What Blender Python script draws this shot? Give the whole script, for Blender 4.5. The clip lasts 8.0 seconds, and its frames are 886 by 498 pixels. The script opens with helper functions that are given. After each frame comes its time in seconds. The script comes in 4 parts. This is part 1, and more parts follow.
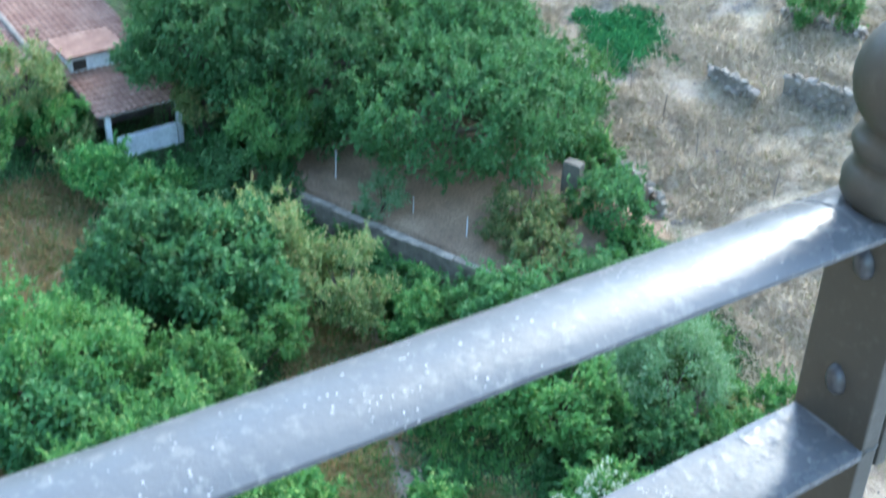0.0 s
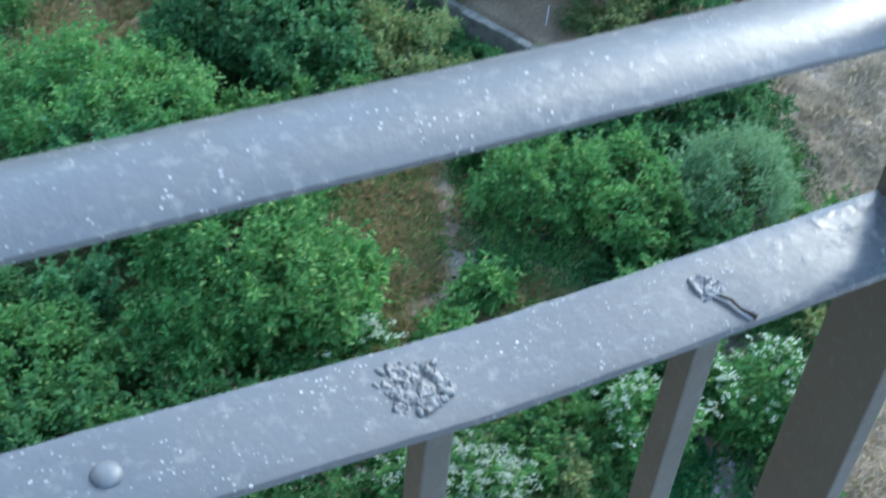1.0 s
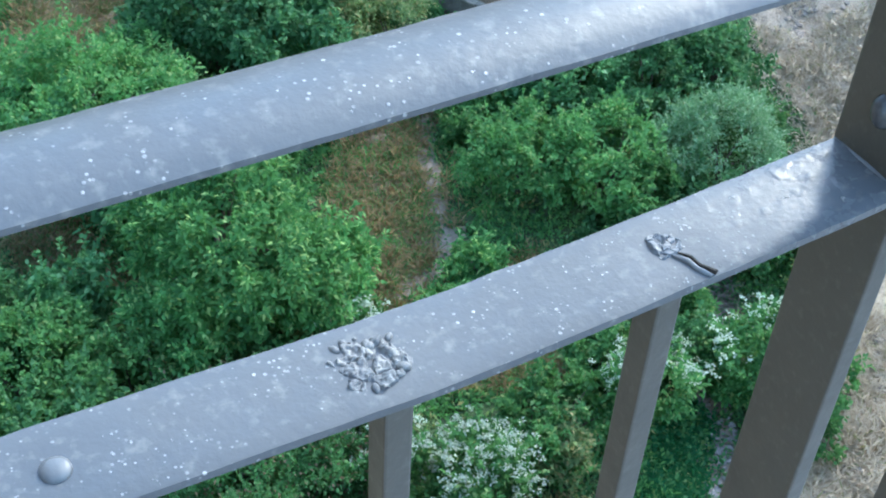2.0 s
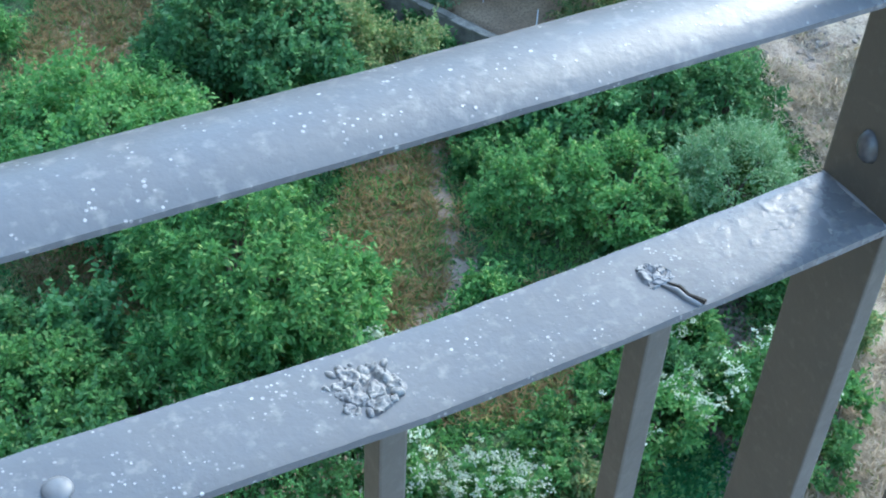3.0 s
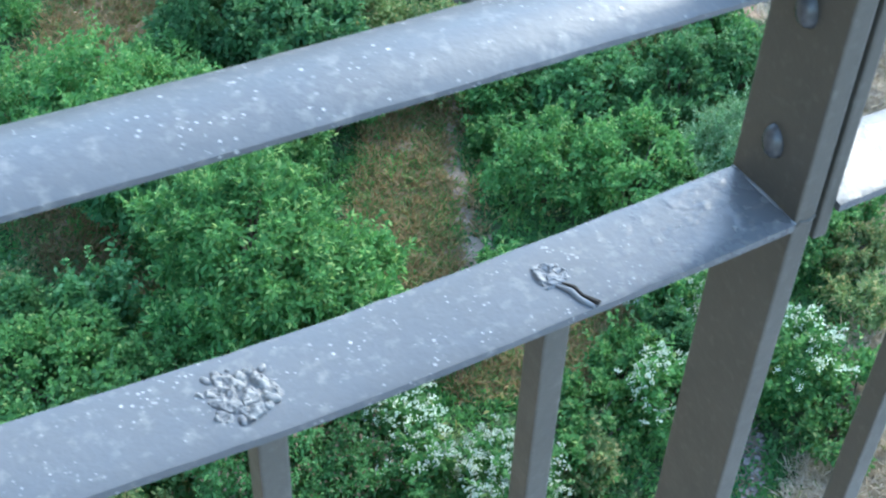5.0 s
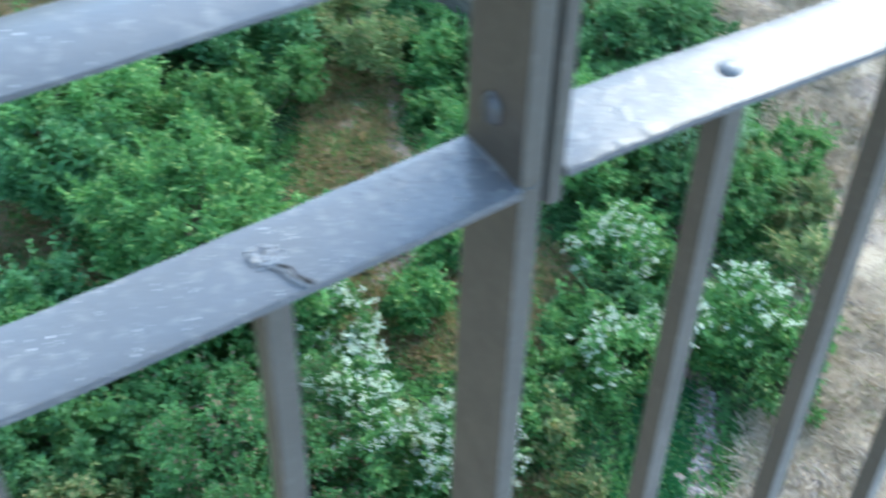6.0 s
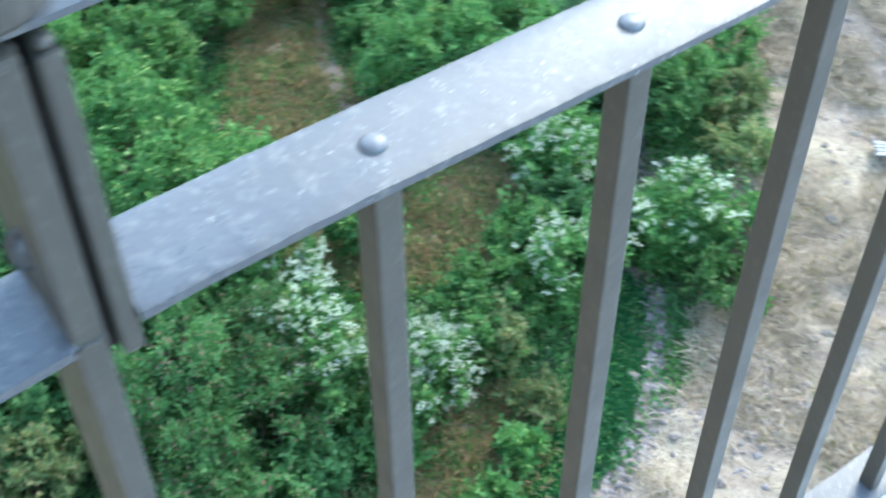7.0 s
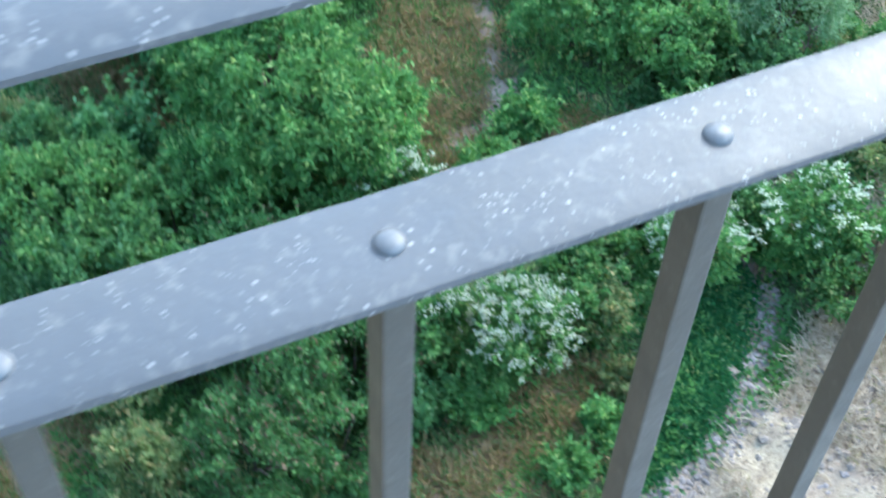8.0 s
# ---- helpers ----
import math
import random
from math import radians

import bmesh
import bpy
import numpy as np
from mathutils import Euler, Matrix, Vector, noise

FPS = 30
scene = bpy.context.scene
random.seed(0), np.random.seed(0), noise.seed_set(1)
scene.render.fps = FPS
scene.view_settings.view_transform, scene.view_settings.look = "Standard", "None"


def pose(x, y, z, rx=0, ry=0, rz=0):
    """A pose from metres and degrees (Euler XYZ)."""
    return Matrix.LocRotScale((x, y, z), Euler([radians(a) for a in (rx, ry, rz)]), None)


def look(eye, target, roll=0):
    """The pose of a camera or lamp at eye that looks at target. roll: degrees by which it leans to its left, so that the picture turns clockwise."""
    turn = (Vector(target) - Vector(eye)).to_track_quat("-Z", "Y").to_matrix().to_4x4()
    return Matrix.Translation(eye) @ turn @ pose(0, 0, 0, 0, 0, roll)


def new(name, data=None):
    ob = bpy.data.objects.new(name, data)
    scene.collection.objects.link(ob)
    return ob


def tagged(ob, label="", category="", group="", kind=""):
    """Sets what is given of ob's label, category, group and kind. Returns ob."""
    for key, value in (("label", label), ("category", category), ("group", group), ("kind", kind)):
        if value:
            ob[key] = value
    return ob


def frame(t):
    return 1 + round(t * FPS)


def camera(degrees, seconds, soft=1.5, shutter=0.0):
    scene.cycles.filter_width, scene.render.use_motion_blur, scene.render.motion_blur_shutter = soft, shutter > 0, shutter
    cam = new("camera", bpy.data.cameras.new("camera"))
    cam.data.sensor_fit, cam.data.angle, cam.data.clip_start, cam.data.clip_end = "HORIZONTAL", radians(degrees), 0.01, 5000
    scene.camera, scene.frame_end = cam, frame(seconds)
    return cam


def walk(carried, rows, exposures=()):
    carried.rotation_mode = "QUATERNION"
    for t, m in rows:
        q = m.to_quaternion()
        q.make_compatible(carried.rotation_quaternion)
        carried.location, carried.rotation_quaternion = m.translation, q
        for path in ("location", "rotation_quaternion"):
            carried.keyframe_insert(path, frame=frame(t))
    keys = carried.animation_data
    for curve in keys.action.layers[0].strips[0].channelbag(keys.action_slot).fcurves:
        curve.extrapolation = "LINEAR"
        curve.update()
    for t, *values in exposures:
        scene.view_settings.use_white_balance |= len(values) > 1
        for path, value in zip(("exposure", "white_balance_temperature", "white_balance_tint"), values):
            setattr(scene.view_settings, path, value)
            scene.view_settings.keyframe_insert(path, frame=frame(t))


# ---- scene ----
cam = camera(37.0, 8.0, soft=1.9, shutter=0.5)
EXPOSURE = [(0.0, 3.01, 6300), (0.5, 2.72, 6250), (1.0, 2.5, 6150), (1.5, 2.63, 6150), (4.0, 2.73, 6200), (5.5, 2.88, 6300), (6.5, 2.97, 6400), (7.5, 3.09, 6500), (8.0, 2.94, 6350)]
PATH = [
    (0, (-0.007, -0.288, 1.324), (0.908, 1.113, 0.228), 1.9),
    (0.2, (-0.006, -0.285, 1.316), (0.888, 1.086, 0.169), 2.5),
    (0.5, (-0.003, -0.28, 1.303), (0.855, 1.039, 0.068), 3.5),
    (0.7, (-0.009, -0.282, 1.304), (0.829, 1.005, 0.023), 7.5),
    (1, (0.005, -0.276, 1.288), (0.749, 0.992, -0.068), 6.3),
    (1.5, (0.021, -0.276, 1.278), (0.767, 0.951, -0.114), 3.6),
    (3, (0.022, -0.29, 1.289), (0.767, 0.988, -0.058), 3.3),
    (3.5, (0.033, -0.294, 1.292), (0.796, 0.963, -0.063), 2.7),
    (4, (0.035, -0.286, 1.297), (0.81, 0.994, -0.03), 3.4),
    (5.5, (0.105, -0.319, 1.284), (0.797, 0.94, -0.107), 2.0),
    (5.8, (0.129, -0.333, 1.288), (0.848, 0.909, -0.105), 1.4),
    (6, (0.158, -0.335, 1.283), (0.923, 0.874, -0.115), 1.6),
    (6.2, (0.194, -0.323, 1.274), (1.03, 0.814, -0.143), 2.1),
    (6.5, (0.253, -0.299, 1.269), (1.161, 0.742, -0.177), 2.5),
    (6.7, (0.281, -0.289, 1.266), (1.146, 0.746, -0.21), -0.3),
    (7, (0.341, -0.287, 1.254), (1.119, 0.799, -0.234), -0.5),
    (7.2, (0.403, -0.301, 1.252), (1.104, 0.855, -0.222), -2.1),
    (7.5, (0.467, -0.302, 1.253), (1.087, 0.863, -0.249), -1.4),
    (7.8, (0.504, -0.274, 1.253), (1.092, 0.894, -0.261), 0.5),
    (8, (0.532, -0.238, 1.245), (1.122, 0.891, -0.297), 3.2),
]
walk(cam, [(t, look(eye, target, roll)) for t, eye, target, roll in PATH], [(t, stops, kelvin, 0) for t, stops, kelvin in EXPOSURE])


# ---- world, sun and exposure ----
SUN_AZ, SUN_EL = 23.0, 36.0          # degrees: round from +x, and up
world = bpy.data.worlds.new("sky")
scene.world = world
world.use_nodes = True
sky = world.node_tree.nodes.new("ShaderNodeTexSky")
sky.sky_type, sky.sun_disc = "NISHITA", False
sky.sun_elevation, sky.sun_rotation = radians(SUN_EL), radians(90 - SUN_AZ)
sky.air_density, sky.dust_density, sky.ozone_density = 1.2, 0.8, 2.0
back = world.node_tree.nodes["Background"]
back.inputs["Strength"].default_value = 0.15
world.node_tree.links.new(sky.outputs["Color"], back.inputs["Color"])
sun = new("sun", bpy.data.lights.new("sun", "SUN"))
sun.data.energy, sun.data.angle, sun.data.color = 0.72, radians(33), (1.0, 0.94, 0.86)
sun.matrix_world = look((0, 0, 0), (-math.cos(radians(SUN_AZ)) * math.cos(radians(SUN_EL)), -math.sin(radians(SUN_AZ)) * math.cos(radians(SUN_EL)), -math.sin(radians(SUN_EL))))


# ---- materials ----
class Nodes:
    """A node material, put together node by node."""

    def __init__(self, name):
        self.mat = bpy.data.materials.new(name)
        self.mat.use_nodes = True
        self.tree = self.mat.node_tree
        self.bsdf = self.tree.nodes["Principled BSDF"]
        self.out = self.tree.nodes["Material Output"]
        self.coord = self.tree.nodes.new("ShaderNodeTexCoord").outputs["Object"]

    def link(self, a, b):
        self.tree.links.new(a, b)

    def noise(self, scale, detail=4.0, rough=0.55, vector=None):
        n = self.tree.nodes.new("ShaderNodeTexNoise")
        n.inputs["Scale"].default_value, n.inputs["Detail"].default_value, n.inputs["Roughness"].default_value = scale, detail, rough
        self.link(vector or self.coord, n.inputs["Vector"])
        return n.outputs["Fac"]

    def cells(self, scale, output="Distance"):
        n = self.tree.nodes.new("ShaderNodeTexVoronoi")
        n.inputs["Scale"].default_value = scale
        self.link(self.coord, n.inputs["Vector"])
        return n.outputs[output]

    def ramp(self, value, *stops):
        n = self.tree.nodes.new("ShaderNodeValToRGB")
        while len(n.color_ramp.elements) < len(stops):
            n.color_ramp.elements.new(0.5)
        for e, (at, colour) in zip(n.color_ramp.elements, stops):
            e.position = at
            e.color = (*colour, 1) if isinstance(colour, tuple) else (colour, colour, colour, 1)
        self.link(value, n.inputs["Fac"])
        return n.outputs["Color"]

    def mix(self, fac, a, b, blend="MIX"):
        n = self.tree.nodes.new("ShaderNodeMix")
        n.data_type, n.blend_type = "RGBA", blend
        for socket, v in ((n.inputs[0], fac), (n.inputs[6], a), (n.inputs[7], b)):
            if isinstance(v, (int, float)):
                socket.default_value = v
            elif isinstance(v, tuple):
                socket.default_value = (*v, 1)
            else:
                self.link(v, socket)
        return n.outputs[2]

    def times(self, a, b, what="MULTIPLY"):
        n = self.tree.nodes.new("ShaderNodeMath")
        n.operation = what
        for socket, v in ((n.inputs[0], a), (n.inputs[1], b)):
            if isinstance(v, (int, float)):
                socket.default_value = v
            else:
                self.link(v, socket)
        return n.outputs[0]

    def mask(self, name):
        n = self.tree.nodes.new("ShaderNodeAttribute")
        n.attribute_name = name
        s = self.tree.nodes.new("ShaderNodeSeparateColor")
        self.link(n.outputs["Color"], s.inputs[0])
        return s.outputs

    def bump(self, value, strength, distance):
        n = self.tree.nodes.new("ShaderNodeBump")
        n.inputs["Strength"].default_value, n.inputs["Distance"].default_value = strength, distance
        self.link(value, n.inputs["Height"])
        self.link(n.outputs["Normal"], self.bsdf.inputs["Normal"])

    def done(self, colour, rough=0.8, metal=0.0):
        for key, v in (("Base Color", colour), ("Roughness", rough), ("Metallic", metal)):
            if isinstance(v, (int, float)):
                self.bsdf.inputs[key].default_value = v
            elif isinstance(v, tuple):
                self.bsdf.inputs[key].default_value = (*v, 1)
            else:
                self.link(v, self.bsdf.inputs[key])
        return self.mat


def paint_material(name, base, specks):
    """Old glossy grey paint on iron: brush unevenness, dust and small pale spots."""
    m = Nodes(name)
    colour = m.mix(m.ramp(m.noise(9, 5), (0.3, 0.0), (0.75, 1.0)), base, tuple(v * 1.3 for v in base))
    colour = m.mix(m.ramp(m.noise(160, 3), (0.55, 0.0), (0.75, 0.35 if specks else 0.12)), colour, (0.30, 0.29, 0.27))
    relief = m.times(m.noise(55, 5, 0.6), m.times(m.noise(260, 3), 0.5), "ADD")
    rough = m.ramp(m.noise(34, 5, 0.65), (0.3, 0.33), (0.7, 0.54))
    fresh = 0.0
    if specks:
        # a newer, glossier coat with few spots where the rails meet the post
        axis = m.tree.nodes.new("ShaderNodeSeparateXYZ")
        m.link(m.coord, axis.inputs[0])
        fresh = m.ramp(axis.outputs[0], (0.30, 0.0), (0.355, 1.0), (0.45, 0.75), (0.56, 0.0))
        rough = m.mix(fresh, rough, m.ramp(m.noise(70, 4, 0.6), (0.3, 0.16), (0.7, 0.34)))
    if specks:
        dots = m.times(m.ramp(m.cells(255), (0.14, 1.0), (0.24, 0.0)), m.ramp(m.noise(60, 2), (0.55, 0.0), (0.62, 1.0)))
        fine = m.times(m.ramp(m.cells(420), (0.18, 0.7), (0.28, 0.0)), m.ramp(m.noise(95, 2), (0.54, 0.0), (0.62, 1.0)))
        dots = m.times(m.times(dots, fine, "MAXIMUM"), m.ramp(m.noise(380, 3), (0.35, 0.25), (0.6, 1.0)))
        dots = m.times(dots, m.times(1.0, m.times(fresh, 0.85), "SUBTRACT"))
        lumps = m.times(m.times(m.ramp(m.noise(95, 2, 0.4), (0.56, 0.0), (0.72, 1.0)), fresh), 0.8)
        relief = m.times(relief, lumps, "ADD")
        colour = m.mix(m.times(dots, 0.85), colour, (0.46, 0.46, 0.46))
        relief = m.times(relief, m.times(dots, 0.5), "ADD")
    m.bump(relief, 0.42, 0.0008)
    return m.done(colour, rough)


def leaf_material(name, deep, fresh, odd, share=0.06):
    """Foliage that varies leaf by leaf and lets some light through."""
    m = Nodes(name)
    geo = m.tree.nodes.new("ShaderNodeNewGeometry")
    info = m.tree.nodes.new("ShaderNodeObjectInfo")
    one = geo.outputs["Random Per Island"]
    colour = m.mix(m.ramp(one, (0.0, 0.0), (1.0, 1.0)), deep, fresh)
    colour = m.mix(m.ramp(m.noise(0.9, 3), (0.38, 0.0), (0.7, 0.75)), colour, fresh)
    colour = m.mix(m.ramp(one, (1 - share - 0.01, 0.0), (1 - share, 1.0)), colour, odd)
    tone = m.tree.nodes.new("ShaderNodeHueSaturation")
    m.link(colour, tone.inputs["Color"])
    m.link(m.times(m.times(info.outputs["Random"], 0.5), 0.78, "ADD"), tone.inputs["Value"])
    m.done(tone.outputs["Color"], 0.5)
    m.bsdf.inputs["Specular IOR Level"].default_value = 0.22
    glow = m.tree.nodes.new("ShaderNodeBsdfTranslucent")
    m.link(tone.outputs["Color"], glow.inputs["Color"])
    mixed = m.tree.nodes.new("ShaderNodeMixShader")
    mixed.inputs["Fac"].default_value = 0.54
    m.link(m.bsdf.outputs[0], mixed.inputs[1])
    m.link(glow.outputs[0], mixed.inputs[2])
    m.link(mixed.outputs[0], m.out.inputs["Surface"])
    return m.mat


def rough_material(name, dark, pale, scale, relief=0.01, rough=0.85):
    """Earth, stone, bark, plaster: two scales of mottling and relief; each piece a little different."""
    m = Nodes(name)
    info = m.tree.nodes.new("ShaderNodeObjectInfo")
    colour = m.mix(m.ramp(m.noise(scale, 5), (0.3, 0.0), (0.7, 1.0)), dark, pale)
    colour = m.mix(m.ramp(m.noise(scale * 7, 4), (0.35, 0.4), (0.6, 0.0)), colour, tuple(v * 0.55 for v in dark))
    tone = m.tree.nodes.new("ShaderNodeHueSaturation")
    m.link(colour, tone.inputs["Color"])
    m.link(m.times(m.times(info.outputs["Random"], 0.5), 0.75, "ADD"), tone.inputs["Value"])
    m.bump(m.noise(scale * 5, 6, 0.65), 0.7, relief)
    return m.done(tone.outputs["Color"], rough)


RAIL_PAINT = paint_material("speckled_grey_paint", (0.084, 0.090, 0.100), True)
POST_PAINT = paint_material("grey_paint", (0.066, 0.062, 0.054), False)
BOLT_PAINT = rough_material("glossy_bolt_paint", (0.060, 0.062, 0.070), (0.085, 0.088, 0.095), 60, 0.0004, 0.2)
RIVET_PAINT = paint_material("rivet_paint", (0.135, 0.142, 0.155), False)
RUBBED_PAINT = paint_material("rubbed_paint", (0.19, 0.19, 0.185), False)
BLISTER = rough_material("flaking_paint", (0.085, 0.090, 0.102), (0.24, 0.235, 0.225), 150, 0.0004, 0.42)
# Dark colour for the crack and for the shade between the post bars.
GAP_DARK = rough_material("dark_gap", (0.02, 0.016, 0.014), (0.05, 0.04, 0.03), 300, 0.001)
CONCRETE = rough_material("pale_stone", (0.72, 0.71, 0.68), (0.84, 0.83, 0.80), 6, 0.004)
PLASTER = rough_material("old_plaster", (0.13, 0.115, 0.095), (0.20, 0.18, 0.15), 2, 0.006)
MASONRY = rough_material("grey_masonry", (0.22, 0.21, 0.19), (0.36, 0.34, 0.31), 0.8, 0.03)
PAVING = rough_material("worn_paving", (0.22, 0.21, 0.19), (0.34, 0.32, 0.30), 3.0, 0.006)
STONE = rough_material("weathered_stone", (0.14, 0.118, 0.096), (0.30, 0.258, 0.210), 3.0, 0.03)
PALE_STONE = rough_material("pale_weathered_stone", (0.22, 0.175, 0.145), (0.37, 0.305, 0.255), 2.5, 0.03)
GRAVEL = rough_material("stream_gravel", (0.20, 0.17, 0.16), (0.36, 0.31, 0.295), 1.2, 0.02)
BARK = rough_material("bark", (0.07, 0.055, 0.04), (0.16, 0.13, 0.10), 5, 0.02)
DEAD_WOOD = rough_material("dead_wood", (0.16, 0.12, 0.09), (0.30, 0.24, 0.19), 6, 0.01)
WEATHERED = rough_material("weathered_planks", (0.22, 0.21, 0.195), (0.38, 0.37, 0.345), 7, 0.006)
TILE = rough_material("terracotta_tile", (0.15, 0.070, 0.050), (0.28, 0.165, 0.125), 1.6, 0.01)
WHITEWASH = rough_material("whitewash", (0.55, 0.56, 0.58), (0.78, 0.79, 0.80), 1.5, 0.01)
# Near-black, in place of the shade inside the loft's opening.
OPENING_SHADE = rough_material("opening_shade", (0.03, 0.025, 0.02), (0.08, 0.06, 0.05), 4, 0.01)
WIRE = rough_material("weathered_iron", (0.08, 0.07, 0.06), (0.16, 0.14, 0.12), 30, 0.001, 0.6)

FOLIAGE = {
    "dark": leaf_material("dark_leaves", (0.040, 0.122, 0.046), (0.104, 0.245, 0.086), (0.17, 0.31, 0.14)),
    "mid": leaf_material("green_leaves", (0.046, 0.148, 0.046), (0.138, 0.310, 0.092), (0.25, 0.36, 0.13)),
    "light": leaf_material("fresh_leaves", (0.046, 0.158, 0.048), (0.155, 0.360, 0.105), (0.33, 0.50, 0.17), 0.10),
    "cress": leaf_material("cress_leaves", (0.024, 0.125, 0.048), (0.050, 0.205, 0.075), (0.10, 0.27, 0.09)),
    "bramble": leaf_material("bramble_leaves", (0.042, 0.132, 0.046), (0.118, 0.270, 0.088), (0.22, 0.165, 0.11), 0.10),
    "cool": leaf_material("cool_green_leaves", (0.042, 0.142, 0.056), (0.128, 0.305, 0.112), (0.22, 0.41, 0.18), 0.10),
    "olive": leaf_material("dry_green_leaves", (0.090, 0.160, 0.060), (0.225, 0.310, 0.120), (0.36, 0.32, 0.15), 0.16),
    "silver": leaf_material("silver_leaves", (0.105, 0.245, 0.115), (0.265, 0.450, 0.220), (0.37, 0.53, 0.32), 0.12),
}
BLOSSOM = leaf_material("white_blossom", (0.40, 0.48, 0.35), (0.63, 0.68, 0.56), (0.50, 0.56, 0.36))
STRAW = leaf_material("straw", (0.38, 0.305, 0.225), (0.62, 0.530, 0.415), (0.27, 0.27, 0.13), 0.08)
WEEDS = leaf_material("withered_weeds", (0.235, 0.165, 0.085), (0.46, 0.345, 0.185), (0.16, 0.26, 0.09), 0.30)


def ground_material():
    m = Nodes("ground")
    zone = m.mask("zone")
    soil = m.mix(m.ramp(m.noise(0.7, 6), (0.3, 0.0), (0.7, 1.0)), (0.20, 0.128, 0.082), (0.36, 0.25, 0.165))
    soil = m.mix(m.ramp(m.noise(13, 5, 0.7), (0.45, 0.0), (0.62, 0.6)), soil, (0.10, 0.07, 0.045))
    # trodden pinkish earth, bleached straw lying in patches, stones and dark clods
    straw = m.mix(m.ramp(m.noise(0.9, 8, 0.7), (0.35, 0.0), (0.65, 1.0)), (0.27, 0.202, 0.150), (0.45, 0.358, 0.275))
    straw = m.mix(m.ramp(m.noise(0.42, 7, 0.72), (0.47, 0.0), (0.60, 0.85)), straw, (0.45, 0.368, 0.255))
    straw = m.mix(m.ramp(m.noise(3.2, 7, 0.75), (0.52, 0.0), (0.63, 0.75)), straw, (0.17, 0.125, 0.090))
    straw = m.mix(m.ramp(m.noise(11, 5, 0.75), (0.53, 0.0), (0.62, 0.8)), straw, (0.155, 0.118, 0.085))
    straw = m.mix(m.ramp(m.noise(19, 5, 0.75), (0.55, 0.0), (0.64, 0.8)), straw, (0.52, 0.44, 0.35))
    straw = m.mix(m.ramp(m.noise(0.5, 6, 0.7), (0.60, 0.0), (0.70, 0.65)), straw, (0.16, 0.165, 0.08))
    green = m.mix(m.ramp(m.noise(2.2, 5), (0.35, 0.0), (0.68, 1.0)), (0.040, 0.062, 0.028), (0.07, 0.125, 0.04))
    bare = m.mix(m.ramp(m.noise(3.0, 6), (0.3, 0.0), (0.7, 1.0)), (0.215, 0.162, 0.125), (0.345, 0.268, 0.212))
    edge = m.noise(1.1, 5, 0.65)

    def worn(channel):
        return m.ramp(m.times(m.times(channel, 1.5), m.times(edge, 0.9), "SUBTRACT"), (0.05, 0.0), (0.3, 1.0))
    colour = m.mix(worn(zone[0]), soil, straw)
    colour = m.mix(worn(zone[1]), colour, green)
    colour = m.mix(worn(zone[2]), colour, bare)
    m.bump(m.noise(9, 9, 0.78), 1.0, 0.10)
    return m.done(colour, 0.95)


GROUND = ground_material()


# ---- building blocks ----
def finish(me, material, smooth_faces=False):
    me.materials.append(material)
    if smooth_faces:
        me.polygons.foreach_set("use_smooth", [True] * len(me.polygons))
    return me


def part(name, bm, material, parent=None, label="", smooth_faces=False):
    """One mesh object from a bmesh, under a thing or a part."""
    me = bpy.data.meshes.new(name)
    bm.to_mesh(me)
    bm.free()
    finish(me, material, smooth_faces)
    ob = new(name, me)
    if parent:
        ob.parent = parent
    return tagged(ob, label)


def quads(name, q, material):
    """A mesh of loose four-cornered blades, (n, 4, 3)."""
    q = np.asarray(q, np.float32)
    n = len(q)
    me = bpy.data.meshes.new(name)
    me.vertices.add(4 * n)
    me.vertices.foreach_set("co", q.ravel())
    me.loops.add(4 * n)
    me.loops.foreach_set("vertex_index", np.arange(4 * n, dtype=np.int32))
    me.polygons.add(n)
    me.polygons.foreach_set("loop_start", np.arange(0, 4 * n, 4, dtype=np.int32))
    me.update(calc_edges=True)
    return finish(me, material)


def box(bm, x0, x1, y0, y1, z0, z1, bevel=0.0):
    made = bmesh.ops.create_cube(bm, size=1.0, matrix=Matrix.LocRotScale(((x0 + x1) / 2, (y0 + y1) / 2, (z0 + z1) / 2), None, (x1 - x0, y1 - y0, z1 - z0)))
    if bevel:
        edges = list({e for v in made["verts"] for e in v.link_edges})
        bmesh.ops.bevel(bm, geom=edges, offset=bevel, segments=2, profile=0.6, affect="EDGES")
    return bm


def tube(bm, points, radii, sides=6):
    """A tapered, bent rod."""
    rings = []
    for i, p in enumerate(points):
        p = Vector(p)
        way = Vector(points[min(i + 1, len(points) - 1)]) - Vector(points[max(i - 1, 0)])
        turn = way.to_track_quat("Z", "Y")
        rings.append([bm.verts.new(p + turn @ Vector((radii[i] * math.cos(2 * math.pi * k / sides), radii[i] * math.sin(2 * math.pi * k / sides), 0))) for k in range(sides)])
    for a, b in zip(rings, rings[1:]):
        for k in range(sides):
            bm.faces.new((a[k], a[(k + 1) % sides], b[(k + 1) % sides], b[k]))
    bm.faces.new(reversed(rings[0]))
    bm.faces.new(rings[-1])
    return bm


def turned(bm, profile, sides=28):
    """A body of revolution about z, from (radius, height) pairs."""
    rings = [[bm.verts.new((r * math.cos(2 * math.pi * k / sides), r * math.sin(2 * math.pi * k / sides), z)) for k in range(sides)] for r, z in profile]
    for a, b in zip(rings, rings[1:]):
        for k in range(sides):
            bm.faces.new((a[k], a[(k + 1) % sides], b[(k + 1) % sides], b[k]))
    bm.faces.new(reversed(rings[0]))
    bm.faces.new(rings[-1])
    return bm


